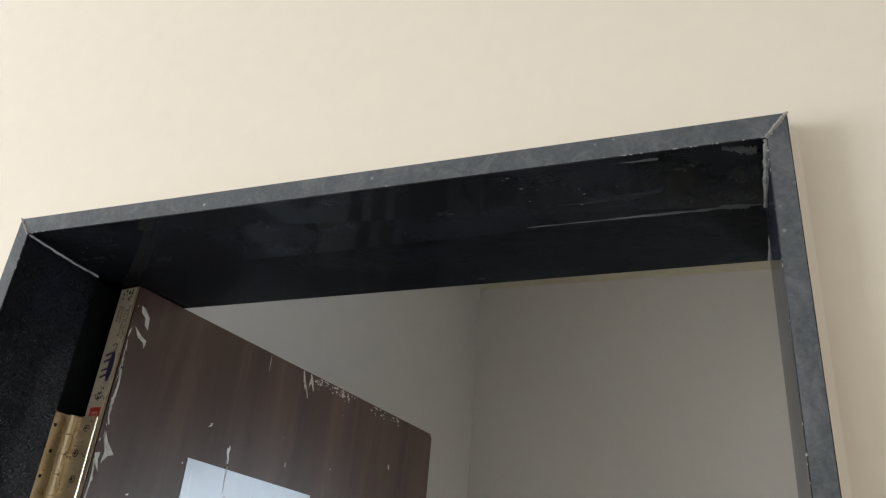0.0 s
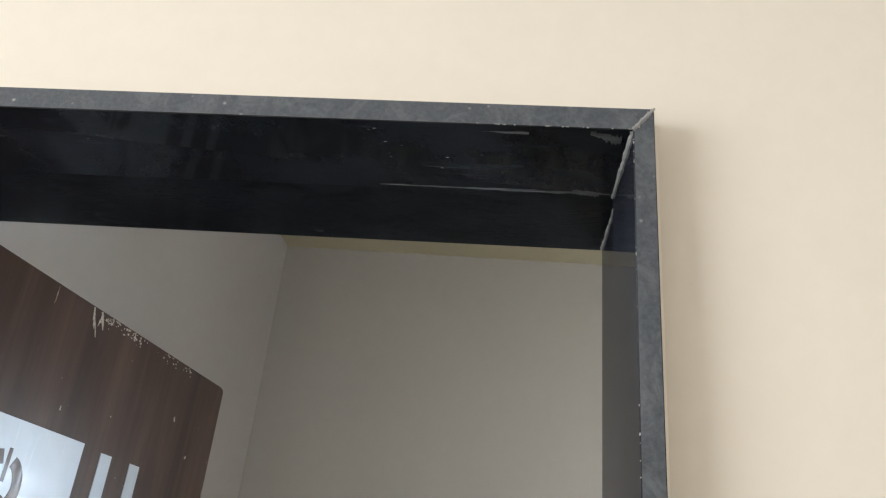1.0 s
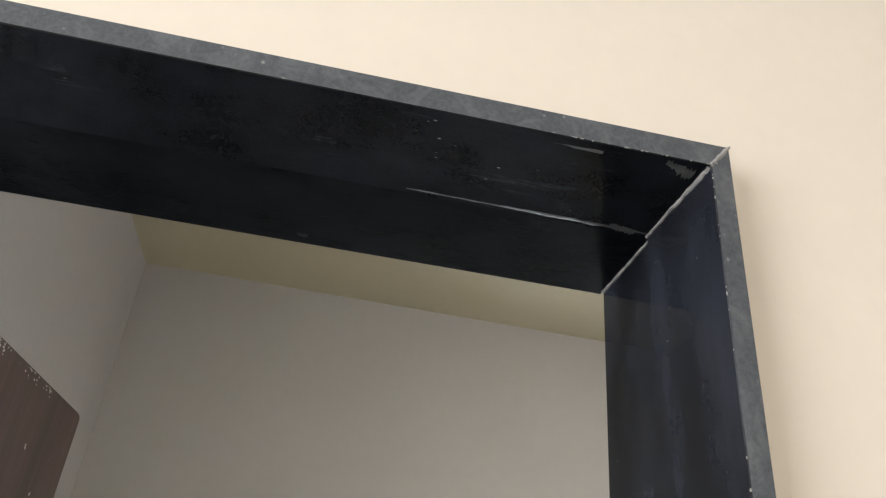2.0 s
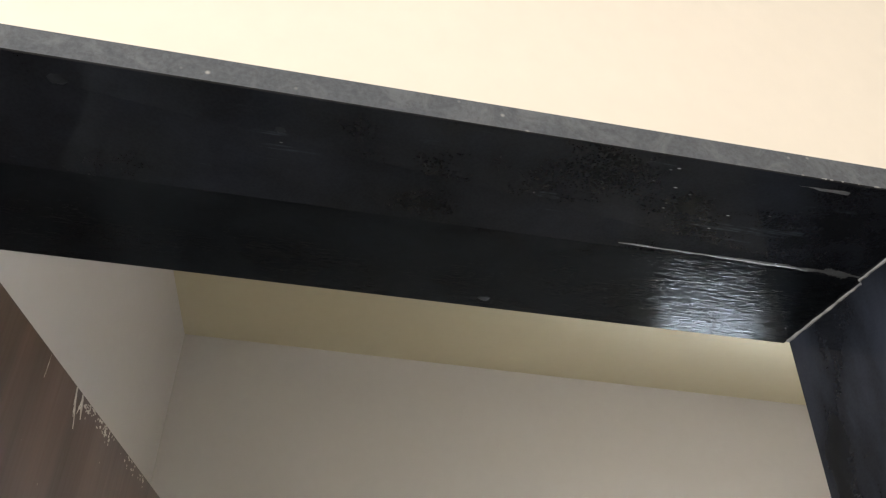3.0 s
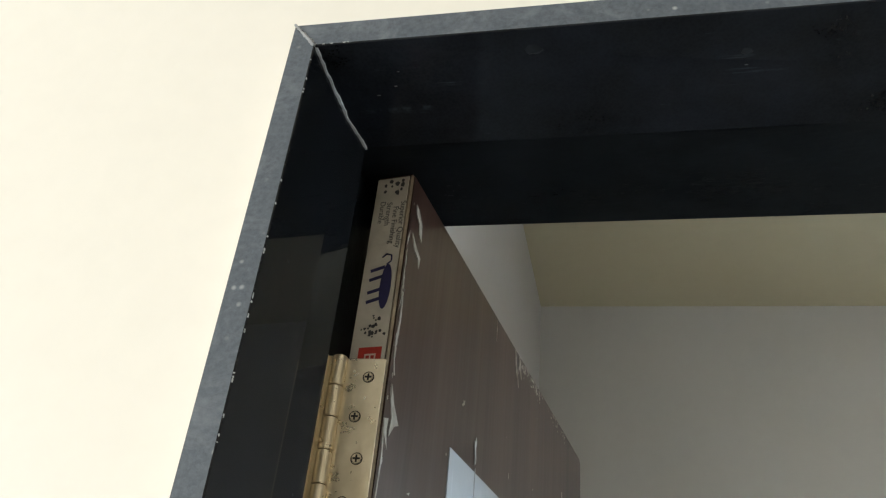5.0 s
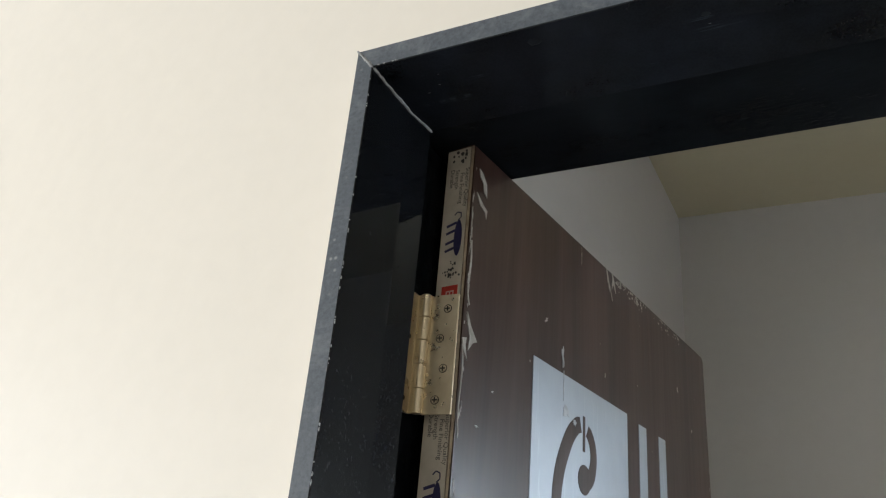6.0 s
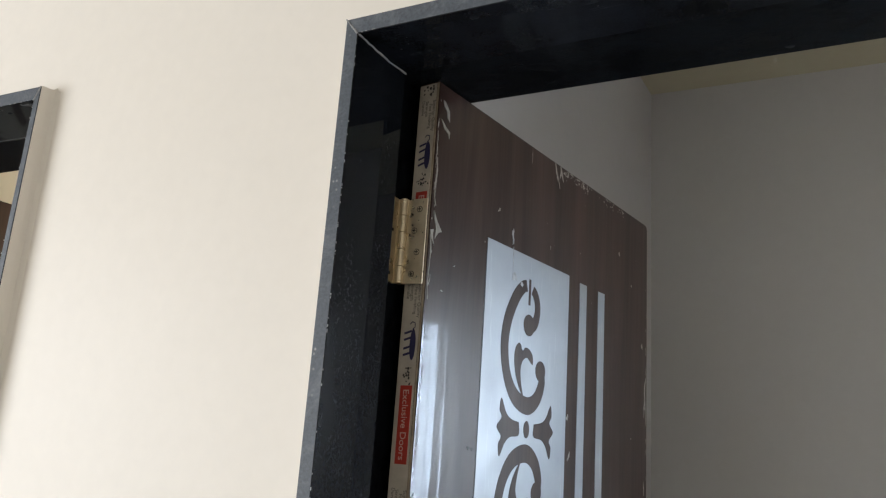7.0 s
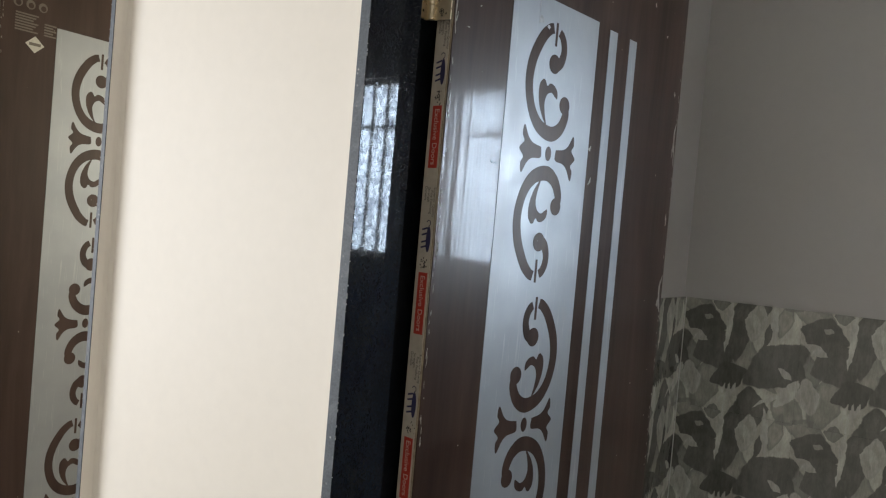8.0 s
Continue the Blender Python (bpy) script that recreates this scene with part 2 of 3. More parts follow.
def petal(colour, u, v, ru, rv, turn, tone, fade=0.0):
    """One printed leaf, pointed at two ends, carried over the edges of the tile."""
    for du in (-1, 0, 1):
        for dv in (-1, 0, 1):
            reach = max(ru, rv)
            if not (-reach < u + du < 1 + reach and -reach < v + dv < 1 + reach):
                continue
            n = m.t.nodes.new("ShaderNodeMapping")
            n.vector_type = "TEXTURE"
            n.inputs["Location"].default_value = ((u + du) * TW, -0.0035, -(v + dv) * TH)
            n.inputs["Rotation"].default_value = (0, radians(turn), 0)
            n.inputs["Scale"].default_value = (ru * TW, 1.0, rv * TH)
            m.put(bent, n.inputs[0])
            xyz = m.t.nodes.new("ShaderNodeSeparateXYZ")
            m.put(n.outputs[0], xyz.inputs[0])
            far = m.math("ADD", m.math("POWER", m.math("ABSOLUTE", xyz.outputs[0], 0.0), 1.6), m.math("POWER", m.math("ABSOLUTE", xyz.outputs[2], 0.0), 0.95))
            inside = m.ramp(far, (0.55, 1.0 - fade), (0.93, 1.0), (1.0, 0.0))
            colour = m.mix(inside, colour, (tone, tone * 0.96, tone * 0.84))
    return colour


c = m.ramp(m.noise(18, 5, 0.6), (0.3, (0.31, 0.295, 0.25)), (0.7, (0.42, 0.40, 0.34)))
PRINT = (
    # mid grey washes
    ((0.10, 0.04, 0.13, 0.08, 10, 0.21, 0.3), (0.53, 0.46, 0.12, 0.14, 0, 0.20, 0.3), (0.22, 0.78, 0.11, 0.20, 14, 0.19, 0.4), (0.87, 0.10, 0.05, 0.13, 12, 0.20, 0.5),
     (0.94, 0.90, 0.12, 0.10, 30, 0.19, 0.3), (0.06, 0.55, 0.10, 0.16, -10, 0.15, 0.2), (0.32, 0.02, 0.055, 0.05, 0, 0.17, 0.0), (0.72, 0.62, 0.05, 0.14, -40, 0.22, 0.3)),
    # dark leaves
    ((0.18, 0.20, 0.15, 0.12, 12, 0.085, 0.0), (0.30, 0.43, 0.17, 0.15, -30, 0.10, 0.0), (0.50, 0.21, 0.085, 0.24, 4, 0.10, 0.0), (0.82, 0.52, 0.15, 0.24, 52, 0.095, 0.0),
     (0.43, 0.67, 0.13, 0.09, -25, 0.080, 0.0), (0.64, 0.93, 0.12, 0.14, -8, 0.085, 0.1), (0.98, 0.58, 0.07, 0.11, 10, 0.080, 0.1), (0.74, 0.25, 0.022, 0.13, 14, 0.09, 0.0)),
    # pale slivers and petals over them
    ((0.63, 0.16, 0.075, 0.13, 8, 0.36, 0.2), (0.40, 0.19, 0.022, 0.20, 4, 0.42, 0.0), (0.78, 0.12, 0.026, 0.16, -6, 0.42, 0.0), (0.21, 0.15, 0.03, 0.022, 30, 0.26, 0.0),
     (0.12, 0.33, 0.08, 0.035, 25, 0.36, 0.1), (0.385, 0.84, 0.014, 0.075, 12, 0.40, 0.0), (0.43, 0.83, 0.013, 0.075, 12, 0.40, 0.0), (0.475, 0.81, 0.013, 0.07, 12, 0.38, 0.0),
     (0.90, 0.58, 0.055, 0.022, 40, 0.36, 0.0), (0.93, 0.75, 0.05, 0.12, 35, 0.40, 0.1), (0.80, 0.82, 0.014, 0.13, 58, 0.40, 0.0), (0.10, 0.74, 0.07, 0.12, -12, 0.38, 0.2)),
)
for layer in PRINT:
    for u, v, ru, rv, turn, tone, fade in layer:
        c = petal(c, u, v, ru * 1.38, rv * 1.42, turn, 0.02 + tone * 0.86, fade)
m.colour(m.mix(1.0, m.mix(1.0, c, wash, "MULTIPLY"), vein, "MULTIPLY"))
TILE = m.mat

m = Nodes("pale_grout", rough=0.9)
m.colour(m.ramp(m.noise(60, 4), (0.3, (0.26, 0.25, 0.22)), (0.7, (0.34, 0.325, 0.285))))
GROUT = m.mat

m = Nodes("floor_tile_beige", rough=0.25)
m.colour(m.ramp(m.noise(6, 6), (0.3, (0.46, 0.43, 0.38)), (0.7, (0.53, 0.50, 0.45))))
FLOOR = m.mat

m = Nodes("patterned_glass", rough=0.4)
tr = m.t.nodes.new("ShaderNodeBsdfTranslucent")
clear = m.t.nodes.new("ShaderNodeBsdfTransparent")
both = m.t.nodes.new("ShaderNodeMixShader")
lace = m.math("ADD", m.cells(52, m.scaled(1.0, 1.0, 0.8)), m.math("MULTIPLY", m.noise(70, 3, 0.6), 0.4))
m.put(m.ramp(lace, (0.45, (0.80, 0.88, 0.96)), (0.85, (0.36, 0.39, 0.44))), tr.inputs[0])
m.put(m.ramp(lace, (0.40, 0.30), (0.80, 0.04)), both.inputs[0])
m.put(tr.outputs[0], both.inputs[1])
m.put(clear.outputs[0], both.inputs[2])
m.put(both.outputs[0], m.t.nodes["Material Output"].inputs[0])
PATTERN_GLASS = m.mat

m = Nodes("white_window_metal", rough=0.4)
m.colour(m.ramp(m.noise(30, 3), (0.3, (0.62, 0.62, 0.61)), (0.7, (0.70, 0.70, 0.69))))
WINDOW_METAL = m.mat

# ---- mesh helpers ----


def box(bm, x0, x1, y0, y1, z0, z1, bevel=0.0, mat=0):
    r = bmesh.ops.create_cube(bm, size=1)
    vs = r["verts"]
    for v in vs:
        v.co = Vector(((x0 + x1) / 2 + v.co.x * (x1 - x0), (y0 + y1) / 2 + v.co.y * (y1 - y0), (z0 + z1) / 2 + v.co.z * (z1 - z0)))
    if bevel:
        es = list({e for v in vs for e in v.link_edges})
        bmesh.ops.bevel(bm, geom=es, offset=bevel, segments=2, affect="EDGES", profile=0.6)
    return bm


def prism(bm, outline, lift):
    """A flat outline (list of Vectors) thickened by the vector lift."""
    a = [bm.verts.new(p) for p in outline]
    b = [bm.verts.new(Vector(p) + lift) for p in outline]
    bm.faces.new(a[::-1])
    bm.faces.new(b)
    for i in range(len(a)):
        j = (i + 1) % len(a)
        bm.faces.new((a[i], a[j], b[j], b[i]))
    bmesh.ops.recalc_face_normals(bm, faces=bm.faces[:])
    return bm


def mesh_of(name, bm, *mats, smooth=False):
    me = bpy.data.meshes.new(name)
    bmesh.ops.recalc_face_normals(bm, faces=bm.faces[:])
    bm.to_mesh(me)
    bm.free()
    for k in mats:
        me.materials.append(k)
    if smooth:
        me.shade_smooth()
    return me


def part(name, bm, material, parent, label="", smooth=False):
    """One mesh object under a thing or under a part, in the thing's own coordinates."""
    mats = material if isinstance(material, tuple) else (material,)
    ob = new(name, mesh_of(name, bm, *mats, smooth=smooth))
    ob.parent = parent
    return tagged(ob, label)


def holed(x0, x1, y0, y1, z1, hole):
    """A wall along x, from the floor to z1, with one window opening, as one connected mesh."""
    hx0, hx1, hz0, hz1 = hole
    bm = bmesh.new()
    xs, zs = (x0, hx0, hx1, x1), (0, hz0, hz1, z1)
    for i in range(3):
        for k in range(3):
            if (i, k) != (1, 1):
                box(bm, xs[i], xs[i + 1], y0, y1, zs[k], zs[k + 1])
    bmesh.ops.remove_doubles(bm, verts=bm.verts[:], dist=0.0001)
    return bm


def setting(name, bm, material, label, category):
    return tagged(new(name, mesh_of(name, bm, material)), label, category, kind="structure")


def empty(name, m, label, category, group="", kind=""):
    ob = new(name)
    ob.matrix_world = m
    return tagged(ob, label, category, group, kind)


# ---- the large structure ----
D1 = (0.0, 0.80)         # outer edges of the stone frames
D2 = (-1.22, -0.562)
bm = bmesh.new()
for a, b in ((X0, D2[0]), (D2[1], D1[0]), (D1[1], X1)):
    box(bm, a, b, FACE, BACK, 0, TOP)
box(bm, X0, X1, FACE, BACK, TOP, ROOM_H)
setting("wall_north", bm, CREAM, "smooth cream painted plaster wall with two doorways", "wall")

bm = bmesh.new()
box(bm, X0 - 0.15, X1 + 0.15, Y0 - 0.15, FAR + 0.5, -0.12, 0)
setting("floor", bm, FLOOR, "pale beige tiled floor of the flat", "floor")
bm = bmesh.new()
box(bm, X0 - 0.15, X1 + 0.15, Y0 - 0.15, BACK, ROOM_H, ROOM_H + 0.12)
setting("ceiling", bm, WHITE, "white painted flat ceiling of the hall", "ceiling")

bm = bmesh.new()
y0, y1, z0, z1 = BALCONY
box(bm, X0 - 0.15, X0, Y0, y0, 0, ROOM_H)
box(bm, X0 - 0.15, X0, y1, BACK, 0, ROOM_H)
box(bm, X0 - 0.15, X0, y0, y1, 0, z0)
box(bm, X0 - 0.15, X0, y0, y1, z1, ROOM_H)
setting("wall_west", bm, CREAM, "cream painted wall with a wide balcony opening", "wall")
bm = bmesh.new()
box(bm, X1, X1 + 0.15, Y0, BACK, 0, ROOM_H)
setting("wall_east", bm, CREAM, "plain cream painted wall", "wall")
bm = bmesh.new()
box(bm, X0 - 0.15, X1 + 0.15, Y0 - 0.15, Y0, 0, ROOM_H)
setting("wall_south", bm, CREAM, "plain cream painted wall", "wall")

# bathroom behind the nearer doorway
BX0, BX1 = 0.068, 1.95
bm = bmesh.new()
prism(bm, [Vector(p) for p in ((0.020, BACK, 0), (BX0, FAR, 0), (BX0, FAR + 0.12, 0), (-0.03, FAR + 0.12, 0), (-0.03, BACK, 0))], Vector((0, 0, CEIL)))
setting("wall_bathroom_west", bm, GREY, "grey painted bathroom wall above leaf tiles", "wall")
wx0, wx1, wz0, wz1 = WIN
bm = holed(BX0, BX1, FAR, FAR + 0.12, CEIL, WIN)
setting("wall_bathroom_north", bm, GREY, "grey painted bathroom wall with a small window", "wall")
bm = bmesh.new()
box(bm, BX1, BX1 + 0.12, BACK, FAR + 0.12, 0, CEIL)
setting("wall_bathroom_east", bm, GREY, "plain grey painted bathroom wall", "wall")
bm = bmesh.new()
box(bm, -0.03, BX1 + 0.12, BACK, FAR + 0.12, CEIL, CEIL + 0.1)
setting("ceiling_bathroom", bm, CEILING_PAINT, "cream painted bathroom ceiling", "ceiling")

# second wet room, behind the farther doorway
SX0, SX1, SY1 = -1.50, -0.16, 1.45
bm = bmesh.new()
box(bm, SX0 - 0.12, SX0, BACK, SY1, 0, CEIL)
setting("wall_toilet_west", bm, CREAM, "plain cream painted toilet wall", "wall")
bm = bmesh.new()
box(bm, SX1, SX1 + 0.12, BACK, SY1, 0, CEIL)
setting("wall_toilet_east", bm, CREAM, "plain cream painted toilet wall", "wall")
bm = holed(SX0 - 0.12, SX1 + 0.12, SY1, SY1 + 0.12, CEIL, (-0.75, -0.25, 1.36, 2.01))
setting("wall_toilet_north", bm, CREAM, "cream painted toilet wall with a small window opening", "wall")
bm = bmesh.new()
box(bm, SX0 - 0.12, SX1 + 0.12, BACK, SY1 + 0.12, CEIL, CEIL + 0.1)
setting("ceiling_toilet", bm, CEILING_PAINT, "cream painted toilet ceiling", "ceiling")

# ---- granite door frames ----
EASED = 0.070            # where the face of the hinge jamb turns further out
STEP = 0.102             # where the front slips end and the rebate begins


def mitred(bm, a, b, side, inner, y0, y1):
    """A slip of a frame with mitred ends. side: west, east or top; inner: its three inner lines."""
    xi0, xi1, zi = inner
    g = 0.0006
    if side == "west":
        pts = [(a, 0), (xi0, 0), (xi0, zi - g), (a, TOP - g)]
    elif side == "east":
        pts = [(b, 0), (b, TOP - g), (xi1, zi - g), (xi1, 0)]
    else:
        pts = [(a + g, TOP), (xi0 + g, zi), (xi1 - g, zi), (b - g, TOP)]
    prism(bm, [Vector((x, y0, z)) for x, z in pts], Vector((0, y1 - y0, 0)))
    es = [e for e in bm.edges if abs(e.verts[0].co.y - e.verts[1].co.y) < 1e-6]
    bmesh.ops.bevel(bm, geom=es, offset=0.0008, segments=1, affect="EDGES")
    for f in bm.faces:
        f.material_index = 1 if f.normal.y < -0.9 and y0 < 0.01 else 0
    return bm


def bead(bm, p, q, w0, w1, seed, across, lift=0.0012):
    """An uneven bead of mortar from p to q, spread along the vector across."""
    rnd = random.Random(seed)
    p, q, across = Vector(p), Vector(q), Vector(across).normalized()
    out = (q - p).cross(across).normalized()
    n = 22
    rows = []
    for i in range(n + 1):
        k = i / n
        w = (w0 + (w1 - w0) * k) * rnd.uniform(0.6, 1.3) / 2
        c = p.lerp(q, k) + across * rnd.uniform(-0.3, 0.3) * w
        rows.append([bm.verts.new(c - across * w), bm.verts.new(c - out * lift * rnd.uniform(0.8, 1.3)), bm.verts.new(c + across * w), bm.verts.new(c + out * lift)])
    for r, s in zip(rows, rows[1:]):
        for j in range(4):
            bm.faces.new((r[j], r[(j + 1) % 4], s[(j + 1) % 4], s[j]))
    bm.faces.new(rows[0])
    bm.faces.new(rows[-1][::-1])
    return bm


def splash(bm, x, y, z, r, seed):
    """A thin dried splash under the lintel, ragged and thinner in its middle."""
    rnd = random.Random(seed)
    n = 18
    outer, inner = [], []
    for i in range(n):
        q, k = 2 * math.pi * i / n, rnd.uniform(0.7, 1.0)
        outer.append(bm.verts.new((x + 1.3 * r * k * math.cos(q), y + r * k * math.sin(q), z + 0.0002)))
        k *= rnd.uniform(0.62, 0.85)
        inner.append(bm.verts.new((x + 1.3 * r * k * math.cos(q), y + r * k * math.sin(q), z - 0.0004)))
    for i in range(n):
        j = (i + 1) % n
        bm.faces.new((outer[i], outer[j], inner[j], inner[i]))
    bm.faces.new(inner)
    bm.faces.new(outer[::-1])
    return bm


def door_frame(name, a, b, label, tilt=0.0, slip=0.017, wedge=0.0, bare=0.004):
    ob = empty(name, pose(0, 0, 0), label, "door frame", "granite door frames", "thing")
    front = (a + 0.0178, b - slip, 2.0785)
    rear = (a + 0.0155, b - slip + 0.005, 2.0746)
    for side, nm in (("west", "jamb"), ("east", "jamb"), ("top", "lintel")):
        slab = mitred(bmesh.new(), a, b, side, front, 0.0, STEP)
        if side == "west":
            bmesh.ops.bisect_plane(slab, geom=slab.verts[:] + slab.edges[:] + slab.faces[:], plane_co=(0, EASED, 0), plane_no=(0, 1, 0))
        part(nm, slab, ({"top": GRANITE, "east": GRANITE_DUSTY_LIT, "west": GRANITE_SHADED}[side], GRANITE_EDGE), ob)
        part(nm + "_rebate", mitred(bmesh.new(), a, b, side, rear, STEP + 0.0005, LINTEL if side == "top" else DEPTH), (GRANITE_DUSTY_LIT if side == "east" else GRANITE_HONED, GRANITE_EDGE), ob)
    xi0, xi1, zi = front
    part("mortar_joint", bead(bmesh.new(), (a, -0.0004, TOP), (xi0, -0.0004, zi), 0.0022, 0.003, 3, (1, 0, 1)), MORTAR, ob)
    part("mortar_joint", bead(bmesh.new(), (b, -0.0004, TOP), (xi1, -0.0004, zi), 0.003, 0.0042, 4, (-1, 0, 1)), MORTAR, ob)
    part("mortar_joint", bead(bmesh.new(), (xi0, 0.002, zi), (xi0, STEP, zi), 0.0045, 0.0055, 5, (1, 0, 1), 0.0022), MORTAR, ob)
    part("mortar_joint", bead(bmesh.new(), (xi1, 0.002, zi), (xi1, STEP, zi), 0.009, 0.0055, 6, (-1, 0, 1), 0.0022), MORTAR, ob)
    part("mortar_joint", bead(bmesh.new(), (rear[1], STEP, rear[2]), (rear[1], DEPTH, rear[2]), 0.005, 0.004, 7, (-1, 0, 1), 0.002), MORTAR, ob)
    # cement smears left on the polished lintel
    part("mortar_smear", bead(bmesh.new(), (b - 0.235, STEP - 0.006, zi), (b - 0.02, STEP - 0.004, zi), 0.0014, 0.0045, 8, (0, 1, 0), 0.0003), SMEAR, ob)
    part("mortar_smear", bead(bmesh.new(), (b - 0.22, 0.006, zi), (b - 0.10, 0.010, zi), 0.0016, 0.003, 9, (0, 1, 0), 0.0003), SMEAR, ob)
    part("mortar_smear", bead(bmesh.new(), (b - 0.055, STEP - 0.006, zi), (b - 0.03, STEP - 0.003, zi), 0.007, 0.009, 10, (0, 1, 0), 0.0004), SMEAR, ob)
    part("mortar_smear", bead(bmesh.new(), (b - 0.05, 0.006, zi), (b - 0.024, 0.016, zi), 0.006, 0.012, 11, (0, 1, 0), 0.0004), SMEAR, ob)
    # splashes left on the lintel
    for i, (dx, y, r) in enumerate(((0.485, 0.203, 0.005), (0.165, 0.016, 0.006), (0.30, 0.030, 0.004), (0.56, 0.022, 0.004))):
        part("splash", splash(bmesh.new(), a + dx, y, zi if y < STEP else rear[2] + 0.0008, r, 60 + i), SPLASH, ob)
    # plaster carried out over the proud edge of the stone
    bm = bmesh.new()
    for sx, x in ((-1, a), (1, b)):
        prof = ((0.0, bare), (0.0008, bare + 0.002), (0.0014, 0.014), (0.003, 0.022), (0.010, FACE + 0.0005), (0.0, FACE + 0.0005))
        prism(bm, [Vector((x + sx * (px + 0.0003), py, 0)) for px, py in prof], Vector((0, 0, TOP + 0.001)))
    prof = ((0.0, bare), (0.0008, bare + 0.002), (0.0014, 0.014), (0.003, 0.022), (0.010, FACE + 0.0005), (0.0, FACE + 0.0005))
    prism(bm, [Vector((a - 0.001, py, TOP + pz + 0.0003)) for pz, py in prof], Vector((b - a + 0.002, 0, 0)))
    part("plaster_return", bm, CREAM, ob, "cream painted plaster return")
    # broken arrises: pale chips along the front edges
    rnd = random.Random(17)
    for nm, along, n, at_x in (("lintel_chips", (xi0, xi1), 110, None), ("jamb_chips", (1.1, 2.07), 60, xi0), ("jamb_chips", (1.1, 2.07), 60, xi1)):
        bm = bmesh.new()
        for i in range(n):
            k, w, h = rnd.uniform(*along), rnd.uniform(0.0005, 0.0032) * rnd.uniform(0.2, 1), rnd.uniform(0.0003, 0.0008)
            pts = [(k + w * math.cos(q) * rnd.uniform(0.5, 1), h * math.sin(q) * rnd.uniform(0.4, 1)) for q in (0.2, 1.1, 2.0, 3.0, 4.1, 5.3)]
            if at_x is None:
                prism(bm, [Vector((p, 0.0004, zi + 0.0008 + q)) for p, q in pts], Vector((0, -0.0007, 0)))
            else:
                prism(bm, [Vector((at_x + q, 0.0004, p)) for p, q in pts], Vector((0, -0.0007, 0)))
        tagged(part(nm, bm, MORTAR, ob), kind="stuff")
    for child in ob.children:
        # the underside falls a little to the joint and climbs again behind it
        for v in child.data.vertices:
            if child.name.startswith("lintel_rebate"):
                if v.co.y > LINTEL - 0.01 and v.co.z < TOP - 0.01:
                    v.co.z += 0.0013
            elif child.name.startswith(("lintel", "mortar", "splash")) and v.co.y < STEP + 0.005 and abs(v.co.z - zi) < 0.008:
                v.co.z -= (0.0062 - 0.0018 * (v.co.x - a) / (b - a)) * min(1.0, max(0.0, v.co.y / STEP))
        if wedge and child.name.startswith(("jamb", "mortar_joint")) and "rebate" not in child.name:
            # the face of the hinge jamb is turned a little towards the hall
            for v in child.data.vertices:
                if abs(v.co.x - xi0) < 0.006 and v.co.y < STEP + 0.006:
                    v.co.x += wedge * v.co.y + 2.2 * wedge * max(0.0, v.co.y - EASED)
        if tilt:
            # the slabs were set out of true: the lintel climbs and the far jamb stands proud
            reach = FACE if child.name.startswith("plaster") else STEP
            for v in child.data.vertices:
                up = min(1.0, max(0.0, v.co.z - 1.0))
                k = min(1.0, max(0.0, (v.co.x - a - 0.45) / 0.3)) * max(0.0, 1.0 - max(v.co.y, 0.0) / reach)
                k = k * k * (3 - 2 * k)
                v.co.y -= 0.010 * k
                v.co.z += tilt * (v.co.x - a) * up - 0.007 * k * up
    return ob


door_frame("granite_door_frame", *D1, "black granite door frame with grey cement in its mitres", 0.0105, wedge=0.062)
door_frame("granite_door_frame", *D2, "narrow black granite door frame in the cream wall", slip=0.012, bare=0.0008)

# ---- doors ----
LEAF_W, LEAF_T, LEAF_Z = 0.742, 0.0322, 2.074
DOOR1 = pose(0.0588, 0.1345, 0.0012, 0, 0, -9.03) @ pose(0, 0, 0, -0.16, 0, 0)
DOOR2 = pose(-1.170, 0.106, 0.004, 0, 0, 0)


def smooth_line(pts, n=7):
    """Catmull-Rom through the points (x, y, width)."""
    p = [Vector(q) for q in pts]
    p = [2 * p[0] - p[1]] + p + [2 * p[-1] - p[-2]]
    out = []
    for i in range(1, len(p) - 2):
        for k in range(n):
            t = k / n
            a, b, c, d = p[i - 1:i + 3]
            out.append(0.5 * (2 * b + (c - a) * t + (2 * a - 5 * b + 4 * c - d) * t * t + (3 * b - a - 3 * c + d) * t ** 3))
    return out + [p[-2]]


def ribbon(bm, pts, x, flip_u, flip_v, u0, z0, closed=False, thick=0.0004):
    """A flat shape on the door face: a stroke of changing width, or a closed outline."""
    line = smooth_line([(*q, 0) if closed else q for q in (list(pts) + [pts[0]] if closed else pts)])

    def at(u, v):
        return Vector((x, u0 + flip_u * u, z0 + flip_v * v))
    if closed:
        return prism(bm, [at(p.x, p.y) for p in line[:-1]], Vector((thick, 0, 0)))
    left, right = [], []
    for i, p in enumerate(line):
        d = line[min(i + 1, len(line) - 1)] - line[max(i - 1, 0)]
        s = Vector((-d.y, d.x)).normalized() * max(p.z, 0.0002) / 2
        left.append(at(p.x + s.x, p.y + s.y))
        right.append(at(p.x - s.x, p.y - s.y))
    return prism(bm, left + right[::-1], Vector((thick, 0, 0)))


def disc(bm, u, v, ru, rv, x, flip_u, flip_v, u0, z0, thick=0.0005):
    pts = [Vector((x, u0 + flip_u * (u + ru * math.cos(a)), z0 + flip_v * (v + rv * math.sin(a)))) for a in np.linspace(0, 2 * math.pi, 20, endpoint=False)]
    return prism(bm, pts, Vector((thick, 0, 0)))


